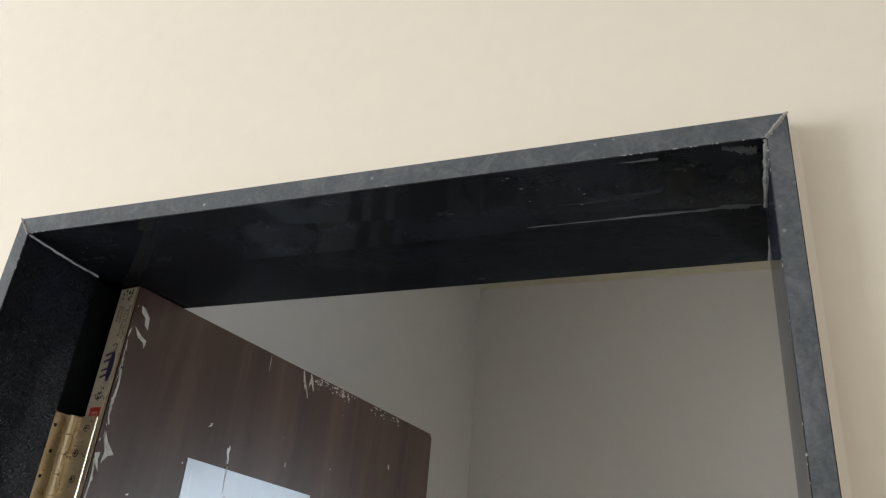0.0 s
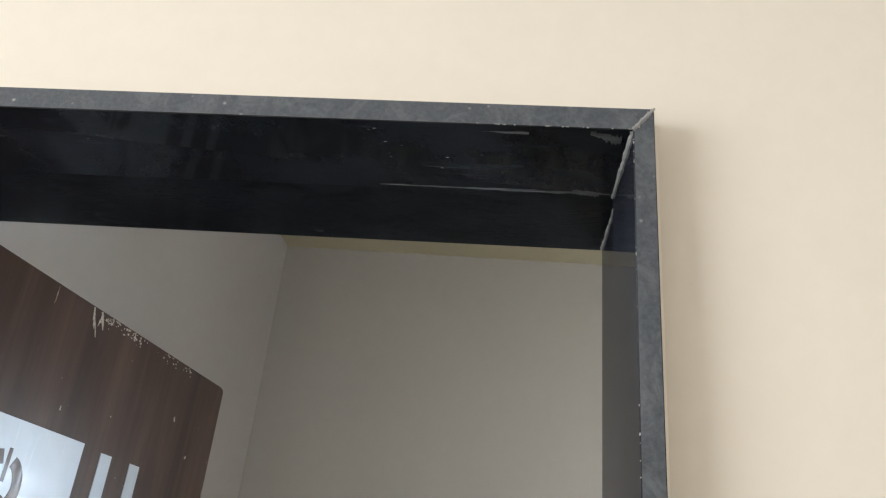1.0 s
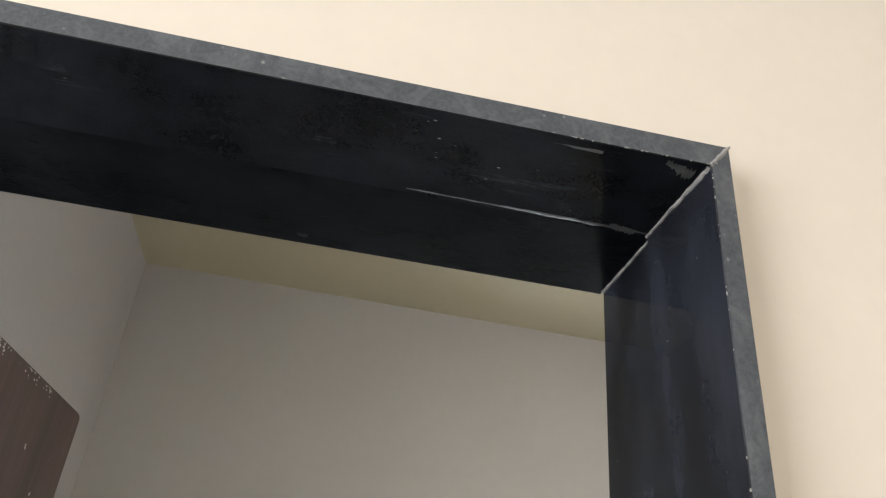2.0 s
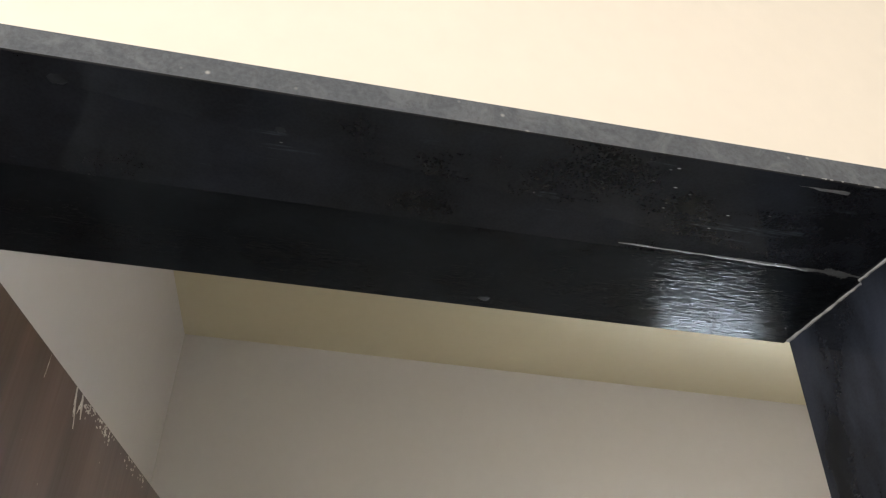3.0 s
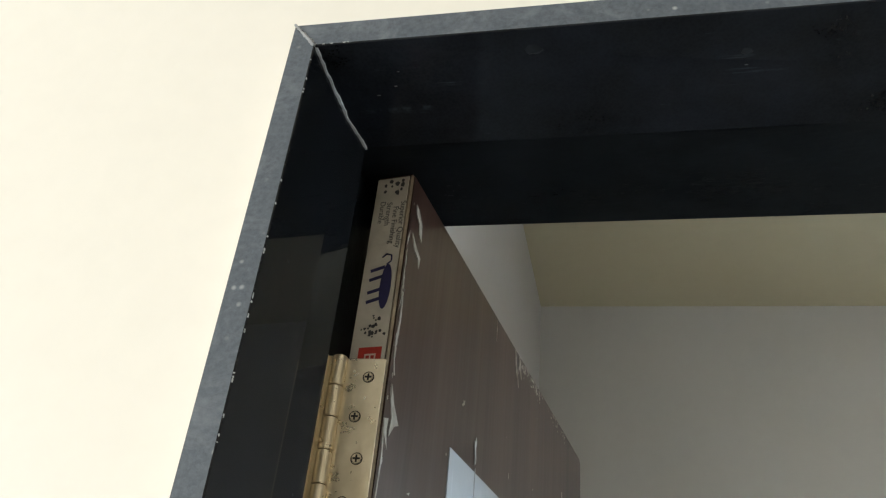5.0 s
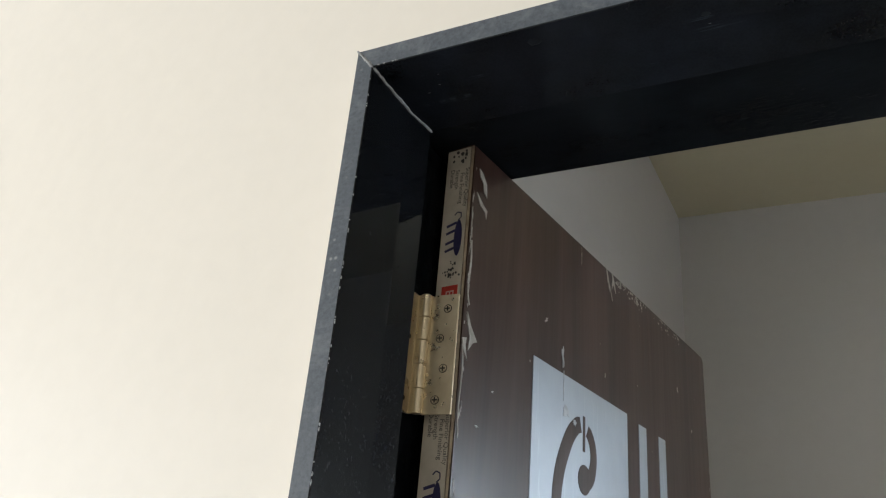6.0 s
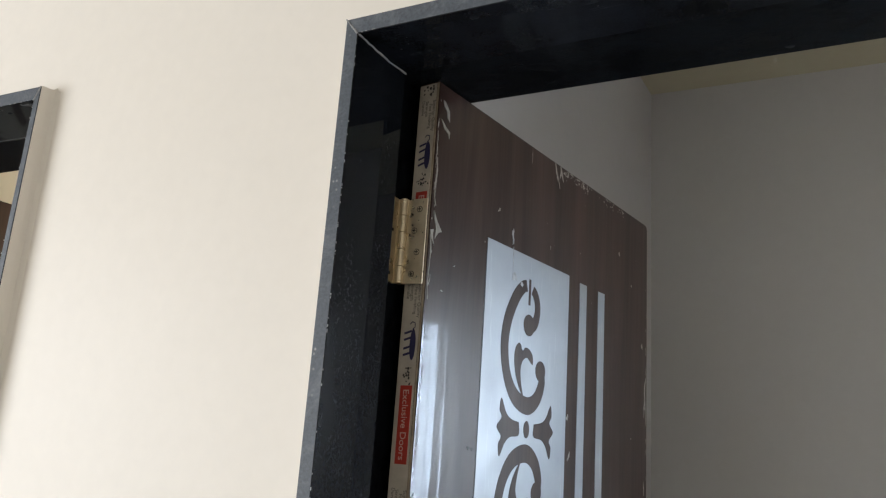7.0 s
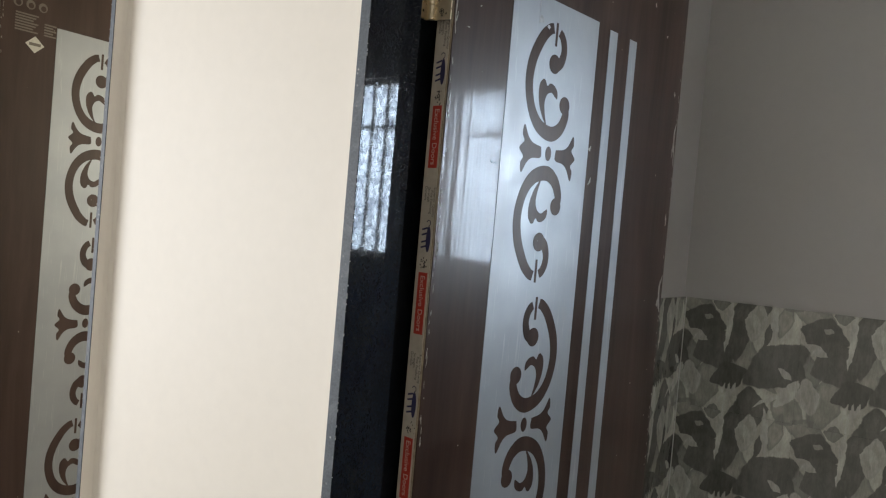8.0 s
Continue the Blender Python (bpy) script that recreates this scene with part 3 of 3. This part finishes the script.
SCROLL = ((-0.0145, 0.2125, 0.0175), (-0.026, 0.2080, 0.019), (-0.045, 0.190, 0.021), (-0.066, 0.152, 0.022), (-0.072, 0.112, 0.021), (-0.061, 0.072, 0.021),
          (-0.036, 0.044, 0.024), (0.0, 0.034, 0.026), (0.027, 0.046, 0.023), (0.041, 0.070, 0.020), (0.040, 0.088, 0.016))
HOOK = ((0.0035, 0.2090, 0.015), (0.0110, 0.2045, 0.016), (0.0185, 0.193, 0.017), (0.0205, 0.177, 0.017), (0.014, 0.160, 0.019), (0.002, 0.151, 0.020))
LEAF = ((-0.026, 0.122), (-0.033, 0.123), (-0.042, 0.112), (-0.042, 0.090), (-0.032, 0.066), (-0.014, 0.046), (-0.021, 0.066), (-0.024, 0.085),
        (-0.018, 0.099), (-0.006, 0.104), (0.004, 0.099), (0.0115, 0.096), (0.0105, 0.109), (0.000, 0.1175), (-0.012, 0.119), (-0.020, 0.1135))
SLOT = ((-0.0055, 0.223, 0.0045), (-0.0055, 0.221, 0.006), (-0.0055, 0.187, 0.006), (-0.0055, 0.185, 0.0045))
TULIP = ((0.022, 0.009), (0.046, 0.013), (0.060, 0.022), (0.073, 0.040), (0.077, 0.024), (0.071, 0.013), (0.083, 0.000),
         (0.071, -0.013), (0.077, -0.024), (0.073, -0.040), (0.060, -0.022), (0.046, -0.013), (0.022, -0.009))


def ornament(door, panel, x, u0, z0, fu):
    """One cut-out motif of the silver sheet, showing the brown laminate."""
    for fv in (1, -1):
        bm = ribbon(bmesh.new(), SCROLL, x, fu, fv, u0, z0)
        part("scroll", disc(bm, 0.036, 0.089, 0.0155, 0.0155, x, fu, fv, u0, z0), LAMINATE, panel)
        bm = ribbon(bmesh.new(), HOOK, x, fu, fv, u0, z0)
        part("hook", disc(bm, -0.004, 0.1535, 0.0165, 0.0165, x, fu, fv, u0, z0), LAMINATE, panel)
        part("leaf", ribbon(bmesh.new(), LEAF, x, fu, fv, u0, z0, closed=True), LAMINATE, panel)
        part("slot", ribbon(bmesh.new(), SLOT, x, fu, fv, u0, z0), LAMINATE, panel)
    for su in (1, -1):
        part("tulip", ribbon(bmesh.new(), TULIP, x, fu * su, 1, u0, z0, closed=True), LAMINATE, panel)
    part("dot", disc(bmesh.new(), 0, 0, 0.0085, 0.0125, x, 1, 1, u0, z0), LAMINATE, panel)


def flake(bm, u, z, w, h, seed, lean=0.0, x=0.0, thick=0.0006):
    """A ragged chip on the door face."""
    rnd = random.Random(seed)
    pts = []
    n = 17
    for i in range(n):
        a = 2 * math.pi * i / n
        r = rnd.uniform(0.18, 1.0)
        du, dz = r * w / 2 * math.cos(a), r * h / 2 * math.sin(a)
        pts.append(Vector((x - 0.0002, u + du + lean * dz, z + dz)))
    return prism(bm, pts, Vector((thick, 0, 0)))


def lettering(name, words, size, m, material, parent, bold=0.0):
    """Flat words in the built-in font, at the pose m within the parent."""
    cu = bpy.data.curves.new(name, "FONT")
    cu.body, cu.size, cu.align_x, cu.align_y, cu.extrude = words, size, "CENTER", "CENTER", 0.0001
    cu.offset = bold
    tmp = bpy.data.objects.new(name, cu)
    me = bpy.data.meshes.new_from_object(tmp)
    bpy.data.objects.remove(tmp)
    me.transform(m)
    me.materials.clear()
    me.materials.append(material)
    ob = new(name, me)
    ob.parent = parent
    return ob


def edge_print(door, tape, z, with_text=True):
    """One repeat of the print on the edge tape; z is the top of its words."""
    y, c = -0.0009, -LEAF_T / 2
    turn = pose(0, 0, 0, 90, 0, 0)

    def words(text, x, zc, size, mat):
        m = Matrix.Translation((x, y, zc)) @ turn @ pose(0, 0, 0, 0, 0, -90)
        lettering("inscription", text, size, m, mat, tape)
    if with_text:
        for i, w in enumerate(("Superior Quality", "Fine Finishing", "Strength", "Durable")):
            words(w, c + 0.0098 - 0.0060 * i, z - 0.0255 + (0.0, 0.0, 0.011, 0.013)[i], 0.0066, GREY_INK)
    # a plain dark blue emblem: a lozenge, four slanted bars and an arc
    bm = bmesh.new()
    zb = z - 0.078
    body = [(0.0045 + 0.0046 * math.cos(q), -0.003 + 0.0195 * math.sin(q)) for q in np.linspace(0, 2 * math.pi, 16, endpoint=False)]
    prism(bm, [Vector((c + px, y, zb + pz)) for px, pz in body], Vector((0, -0.0002, 0)))
    arc = ((0.003, 0.016), (0.0066, 0.019), (0.0062, 0.0240), (0.002, 0.0255), (-0.0012, 0.0225))
    bars = [((0.002, q), (-0.0095, q - 0.003)) for q in (-0.013, -0.005, 0.006, 0.014)]
    for line, w in ((arc, 0.0006), *((slant, 0.0014) for slant in bars)):
        for k, ((ax, az), (bx, bz)) in enumerate(zip(line, line[1:])):
            dx, dz = bz - az, ax - bx
            q = w / math.hypot(dx, dz)
            prism(bm, [Vector((c + ax - dx * q, y, zb + az - dz * q)), Vector((c + ax + dx * q, y, zb + az + dz * q)), Vector((c + bx + dx * q, y, zb + bz + dz * q)), Vector((c + bx - dx * q, y, zb + bz - dz * q))], Vector((0, -0.00012 - 0.00002 * k, 0)))
    part("emblem", bm, BLUE_INK, tape, "dark blue printed emblem")
    bm = bmesh.new()
    rnd = random.Random(int(z * 1000))
    for i in range(22):
        px, pz, s = rnd.gauss(0.0, 0.0042), z - 0.118 + rnd.gauss(0, 0.0046), rnd.uniform(0.0008, 0.0021)
        prism(bm, [Vector((c + px + s * math.cos(a) * rnd.uniform(0.5, 1), y, pz + s * math.sin(a) * rnd.uniform(0.5, 1.2))) for a in (0.3, 1.4, 2.6, 3.7, 5.2)], Vector((0, -0.00012 - 0.00001 * i, 0)))
    part("mark", bm, BLACK_INK, tape)
    bm = box(bmesh.new(), c - 0.009, c + 0.009, y - 0.0002, y + 0.0002, z - 0.224, z - 0.131)
    red = part("red_label", bm, RED_INK, tape, "red printed strip with pale letters")
    y -= 0.0003
    words("Exclusive Doors", c, z - 0.1775, 0.0128, PALE_INK)


def build_door(m, label):
    door = empty("laminate_door", m, label, "door", "laminate doors", "thing")
    r = 0.011
    arc = [(LEAF_W - r + r * math.cos(q), LEAF_Z - r + r * math.sin(q)) for q in np.linspace(0, math.pi / 2, 6)]
    outline = [(0.0, 0.012), (LEAF_W, 0.012)] + arc + [(0.0, LEAF_Z)]
    bm = prism(bmesh.new(), [Vector((-LEAF_T, y, z)) for y, z in outline], Vector((LEAF_T, 0, 0)))
    es = [e for e in bm.edges if abs(e.verts[0].co.x - e.verts[1].co.x) < 1e-6]
    bmesh.ops.bevel(bm, geom=es, offset=0.0014, segments=2, affect="EDGES")
    part("leaf_panel", bm, LAMINATE, door, "glossy dark brown wood-grain laminate")
    bm = box(bmesh.new(), -LEAF_T + 0.0006, -0.0042, -0.0008, 0.0006, 0.014, LEAF_Z - 0.002)
    tape = part("edge_tape", bm, TAPE, door, "beige printed protective tape")
    bm = bmesh.new()
    bead(bm, (-0.0022, -0.0002, 0.014), (-0.0022, -0.0002, LEAF_Z - 0.002), 0.0042, 0.0042, 12, (1, 0, 0), 0.0016)
    part("edge_lipping", bm, LIP, door, "pale worn lipping along the edge")
    bm = bmesh.new()
    rnd = random.Random(5)
    for i in range(10):
        px, pz, r = rnd.uniform(-0.024, -0.008), rnd.uniform(2.056, 2.069), rnd.uniform(0.0014, 0.003)
        prism(bm, [Vector((px + r * math.cos(q) * rnd.uniform(0.5, 1), -0.0009, pz + r * math.sin(q))) for q in (0.3, 1.4, 2.6, 3.7, 5.2)], Vector((0, -0.00012 - 0.00001 * i, 0)))
    part("mark", bm, BLACK_INK, tape)
    for k in range(5):
        edge_print(door, tape, 2.051 - 0.2495 * k)
    bm = box(bmesh.new(), -0.0004, 0.0008, 0.138, 0.3935, 0.43, 1.893, 0.0003)
    panel = part("silver_panel", bm, SILVER, door, "dull silver sheet with scroll cut-outs")
    for i, z in enumerate((1.634, 1.161, 0.688)):
        ornament(door, panel, 0.0007, 0.268, z, 1 if i % 2 == 0 else -1)
    for u in (0.434, 0.508):
        part("silver_bar", box(bmesh.new(), -0.0004, 0.0008, u, u + 0.027, 0.43, 1.889, 0.0003), SILVER, door)
    # chipped laminate
    chips = ((0.005, 1.930, 0.003, 0.022, 0.1), (0.006, 1.836, 0.0035, 0.030, 0.0), (0.004, 1.985, 0.0025, 0.05, 0.0), (0.007, 1.80, 0.005, 0.018, 0.3),
             (0.06, 1.833, 0.006, 0.004, 0.0), (0.035, 1.795, 0.010, 0.004, 0.4), (0.165, 1.942, 0.006, 0.009, 0.7), (0.325, 1.925, 0.003, 0.009, 0.0),
             (0.338, 2.056, 0.006, 0.034, -0.25), (0.352, 2.060, 0.005, 0.026, 0.2), (0.255, 2.058, 0.002, 0.026, 0.0),
             (0.715, 1.82, 0.010, 0.014, 0.0), (0.728, 1.70, 0.008, 0.050, 0.1), (0.727, 1.55, 0.006, 0.03, -0.1), (0.725, 1.37, 0.016, 0.026, -0.2),
             (0.40, 1.66, 0.010, 0.014, 0.3), (0.408, 1.60, 0.008, 0.018, 0.5), (0.60, 1.98, 0.008, 0.010, 0.0), (0.66, 1.93, 0.006, 0.008, 0.0))
    for i, (u, z, w, h, lean) in enumerate(chips):
        part("chip", flake(bmesh.new(), u, z, w, h, 40 + i, lean), CHIP, door, "pale chipped laminate")
    rnd = random.Random(77)
    # peeled slivers of laminate along the hinge edge and the top
    for sliver in (((0.006, 1.968, 0.001), (0.008, 1.945, 0.0026), (0.006, 1.918, 0.0012), (0.009, 1.902, 0.002)),
                   ((0.004, 1.862, 0.001), (0.006, 1.842, 0.0024), (0.004, 1.802, 0.0016), (0.006, 1.780, 0.001)),
                   ((0.333, 2.072, 0.002), (0.337, 2.058, 0.0036), (0.346, 2.044, 0.0022), (0.350, 2.033, 0.0008)),
                   ((0.352, 2.072, 0.003), (0.356, 2.060, 0.0046), (0.363, 2.048, 0.001)),
                   ((0.735, 1.760, 0.002), (0.730, 1.735, 0.005), (0.733, 1.700, 0.003), (0.737, 1.670, 0.001)),
                   ((0.737, 1.430, 0.002), (0.727, 1.400, 0.006), (0.735, 1.350, 0.002))):
        part("sliver", ribbon(bmesh.new(), [(u + rnd.uniform(-0.001, 0.001), z, w) for u, z, w in sliver], -0.0002, 1, 1, 0, 0, thick=0.0007), CHIP, door)
    for torn in (((0.008, 1.895), (0.015, 1.883), (0.027, 1.871), (0.020, 1.868), (0.012, 1.858), (0.014, 1.872), (0.009, 1.884)),
                 ((0.002, 1.868), (0.009, 1.870), (0.008, 1.862), (0.012, 1.849), (0.005, 1.857)),
                 ((0.011, 2.051), (0.017, 2.049), (0.026, 2.040), (0.028, 2.025), (0.022, 2.029), (0.020, 2.038), (0.013, 2.043)),
                 ((0.009, 2.023), (0.021, 2.015), (0.030, 2.011), (0.029, 2.001), (0.026, 2.008), (0.017, 2.011))):
        part("chip", prism(bmesh.new(), [Vector((-0.0002, u, z)) for u, z in torn], Vector((0.0009, 0, 0))), CHIP, door, "pale torn flap of laminate")
    rnd = random.Random(23)
    bm = bmesh.new()
    for i in range(90):
        u = rnd.choice((rnd.uniform(0.35, 0.46), rnd.uniform(0.35, 0.62)))
        r = rnd.uniform(0.0012, 0.005)
        flake(bm, u, LEAF_Z - 0.001 - abs(rnd.gauss(0, 0.007)) - 0.4 * r, r * rnd.uniform(0.8, 2.0), r, 200 + i, rnd.uniform(-0.6, 0.6), thick=0.0004 + 0.000002 * i)
    for i in range(70):
        flake(bm, rnd.uniform(0.0035, 0.009), rnd.uniform(1.15, 2.06), rnd.uniform(0.001, 0.0028), rnd.uniform(0.004, 0.020), 400 + i, rnd.uniform(-0.2, 0.2), thick=0.0004 + 0.000002 * i)
    for i in range(40):
        flake(bm, LEAF_W - rnd.uniform(0.003, 0.008), rnd.uniform(1.0, 1.95), rnd.uniform(0.001, 0.003), rnd.uniform(0.004, 0.016), 500 + i, rnd.uniform(-0.2, 0.2), thick=0.0004 + 0.000002 * i)
    tagged(part("edge_chips", bm, CHIP, door, "ragged chipped laminate edges"), kind="stuff")
    for u, z in ((0.118, 1.602), (0.126, 1.601)):
        part("nick", flake(bmesh.new(), u, z, 0.010, 0.005, int(u * 1000)), DARK, door, "small dark nick")
    for i, (u, z, w, h) in enumerate(((0.206, 1.912, 0.008, 0.036), (0.209, 1.880, 0.003, 0.036), (0.216, 1.852, 0.022, 0.016), (0.236, 1.846, 0.014, 0.012))):
        part("glue_smear", flake(bmesh.new(), u, z, w, h, 90 + i, x=0.0008), GLUE, door, "dried glue smear")
    return door


door1 = build_door(DOOR1, "dark brown laminate door standing open, silver scroll panel, chipped edges")
door2 = copy_thing(door1, DOOR2)
for piece in list(door2.children):
    if piece.name.startswith(("chip", "nick", "glue_smear", "sliver")):
        bpy.data.objects.remove(piece)
tagged(door2, "dark brown laminate door with silver scroll panel and paper labels")

# hinge of the nearer door: plates, knuckles and screws
INV = DOOR1.inverted()
hinge = new("hinge")
hinge.parent = door1
tagged(hinge, "brass plated butt hinge")
HZ0, HZ1, HX, HY = 1.7965, 1.908, 0.0272, 0.1285


def hinge_part(name, bm, mat, smooth=False):
    bm.transform(INV)
    return part(name, bm, mat, hinge, smooth=smooth)


def rod(bm, p, q, r, n=20, bevel=0.0):
    p, q = Vector(p), Vector(q)
    m4 = Matrix.Translation((p + q) / 2) @ (q - p).to_track_quat("Z", "Y").to_matrix().to_4x4()
    res = bmesh.ops.create_cone(bm, cap_ends=True, segments=n, radius1=r, radius2=r, depth=(q - p).length, matrix=m4)
    if bevel:
        es = [e for e in {e for v in res["verts"] for e in v.link_edges} if len(e.link_faces) == 2 and any(len(f.verts) > 4 for f in e.link_faces)]
        bmesh.ops.bevel(bm, geom=es, offset=bevel, segments=2, affect="EDGES")
    return bm


hinge_part("plate", box(bmesh.new(), 0.0300, 0.0590, 0.1315, 0.1340, HZ0, HZ1, 0.0005), BRASS)
hinge_part("plate", box(bmesh.new(), 0.0160, 0.0185, 0.1110, 0.1320, HZ0 + 0.001, HZ1 + 0.001, 0.0005), BRASS)
hinge_part("plate", box(bmesh.new(), 0.0180, 0.0280, 0.1295, 0.1318, HZ0 + 0.001, HZ1 + 0.001, 0.0005), BRASS)
step = (HZ1 - HZ0) / 5
for i in range(5):
    hinge_part("knuckle", rod(bmesh.new(), (HX, HY, HZ0 + i * step + 0.0004), (HX, HY, HZ0 + (i + 1) * step - 0.0004), 0.0052, 24, 0.0005), BRASS)
for i in range(4):
    z = HZ1 - 0.014 - i * 0.0283
    x = 0.0485 if i % 2 == 0 else 0.0430
    s = hinge_part("screw", rod(bmesh.new(), (x, 0.1330, z), (x, 0.1307, z), 0.0036, 20, 0.0006), BRASS)
    hinge_part("screw_hole", rod(bmesh.new(), (x, 0.1330, z), (x, 0.1313, z), 0.0041, 20), DARK)
    bm = box(bmesh.new(), x - 0.0024, x + 0.0024, 0.1303, 0.1309, z - 0.0006, z + 0.0006)
    box(bm, x - 0.0006, x + 0.0006, 0.13035, 0.13095, z - 0.0024, z + 0.0024)
    bm.transform(INV)
    part("slot", bm, DARK, s)
    hinge_part("screw_hole", rod(bmesh.new(), (0.0175, 0.1150 + 0.004 * (i % 2), z), (0.0188, 0.1150 + 0.004 * (i % 2), z), 0.0022, 16), DARK)

# paper labels on the farther door
bm = box(bmesh.new(), -0.0004, 0.0006, 0.02, 0.186, 1.990, 2.060)
sticker = part("paper_label", bm, LABEL_WHITE, door2, "white paper label with dark bars")
bm = bmesh.new()
for i in range(6):
    box(bm, 0.0004, 0.0009, 0.040 + i * 0.0235, 0.057 + i * 0.0235, 2.016, 2.038)
part("bar", bm, BLACK_INK, sticker)
part("bar", box(bmesh.new(), 0.0004, 0.0009, 0.07, 0.170, 2.002, 2.008), BLACK_INK, sticker)
for u in (0.040, 0.070, 0.100):
    bm = disc(bmesh.new(), 0, 0, 0.011, 0.011, -0.0002, 1, 1, u, 1.931)
    badge = part("round_badge", bm, FAINT_INK, door2, "small round printed badge")
    part("badge_centre", disc(bmesh.new(), 0, 0, 0.0065, 0.0065, 0.0001, 1, 1, u + 0.001, 1.929), LAMINATE, badge)
for i in range(7):
    for u, w in ((0.036, 0.055 - 0.006 * (i % 3)), (0.106, 0.030 - 0.008 * (i % 2))):
        if u < 0.1 or i > 1:
            part("bar", box(bmesh.new(), -0.0003, 0.0004, u, u + w, 1.905 - i * 0.0065, 1.9085 - i * 0.0065), FAINT_INK, door2)
bm = prism(bmesh.new(), [Vector((-0.0002, 0.086 + a, 1.840 + b)) for a, b in ((0, 0.020), (0.023, 0), (0, -0.020), (-0.023, 0))], Vector((0.0006, 0, 0)))
diamond = part("diamond_label", bm, LABEL_WHITE, door2, "white diamond label with a dark bar")
part("bar", box(bmesh.new(), 0.0003, 0.0007, 0.072, 0.100, 1.837, 1.844), FAINT_INK, diamond)

# ---- bathroom window ----
wf = empty("window_1", pose(0, 0, 0), "small bathroom window with frosted pane and bars", "window", kind="structure")
bm = bmesh.new()
t = 0.022
box(bm, wx0, wx0 + t, FAR + 0.03, FAR + 0.07, wz0, wz1)
box(bm, wx1 - t, wx1, FAR + 0.03, FAR + 0.07, wz0, wz1)
box(bm, wx0 + t, wx1 - t, FAR + 0.03, FAR + 0.07, wz0, wz0 + t)
box(bm, wx0 + t, wx1 - t, FAR + 0.03, FAR + 0.07, wz1 - t, wz1)
part("window_frame", bm, WINDOW_METAL, wf)
part("transom", box(bmesh.new(), wx0 + t, wx1 - t, FAR + 0.035, FAR + 0.065, 1.865, 1.879), WINDOW_METAL, wf)
pane = part("pane", box(bmesh.new(), wx0 + t, wx1 - t, FAR + 0.048, FAR + 0.052, wz0 + t, wz1 - t), PATTERN_GLASS, wf, "frosted patterned pane")
pane.visible_shadow = False
x = wx0 + 0.075
while x < wx1 - 0.04:
    part("bar", box(bmesh.new(), x, x + 0.013, FAR + 0.014, FAR + 0.027, wz0, wz1, 0.002), WINDOW_METAL, wf)
    x += 0.078

# ---- bathroom tiles, one object each ----


def tile_mesh(w, h):
    return mesh_of("tile", box(bmesh.new(), 0.0, w - GAP, -0.007, 0, GAP - h, 0, 0.0003), TILE)


FULL = tile_mesh(TW, TH)
wall_b = bpy.data.objects["wall_bathroom_north"]
wall_w = bpy.data.objects["wall_bathroom_west"]
bm = box(bmesh.new(), BX0, BX1, FAR - 0.004, FAR - 0.0002, 0.01, 1.3545)
part("grout", bm, GROUT, wall_b)
CUT = tile_mesh(TW, 1.345 - 4 * TH)
for r in range(5):
    z = 1.356 - r * TH
    x = BX0 + 0.010
    while x + TW < BX1:
        ob = new("tile", FULL if r < 4 else CUT)
        ob.parent, ob.location = wall_b, (x, FAR - 0.001, z)
        x += TW
bm = bead(bmesh.new(), (BX0 + 0.0085, FAR - 0.0085, 0.01), (BX0 + 0.0085, FAR - 0.0085, 1.354), 0.003, 0.003, 31, (1, -1, 0), 0.001)
m = Nodes("white_grout", rough=0.9)
m.colour(m.ramp(m.noise(60, 4), (0.3, (0.45, 0.44, 0.40)), (0.7, (0.6, 0.58, 0.54))))
part("corner_grout", bm, m.mat, wall_b, "white grout line in the corner")
lean = math.atan2(BX0 - 0.020, FAR - BACK)
for r in range(5):
    for k in range(3):
        ob = new("tile", FULL if r < 4 else CUT)
        ob.parent = wall_w
        u = FAR - 0.010 - (k + 1) * TW
        ob.matrix_basis = Matrix.Translation((BX0 - math.tan(lean) * (FAR - u) + 0.001, u, 1.356 - r * TH)) @ Matrix.Rotation(radians(90) - lean, 4, "Z")
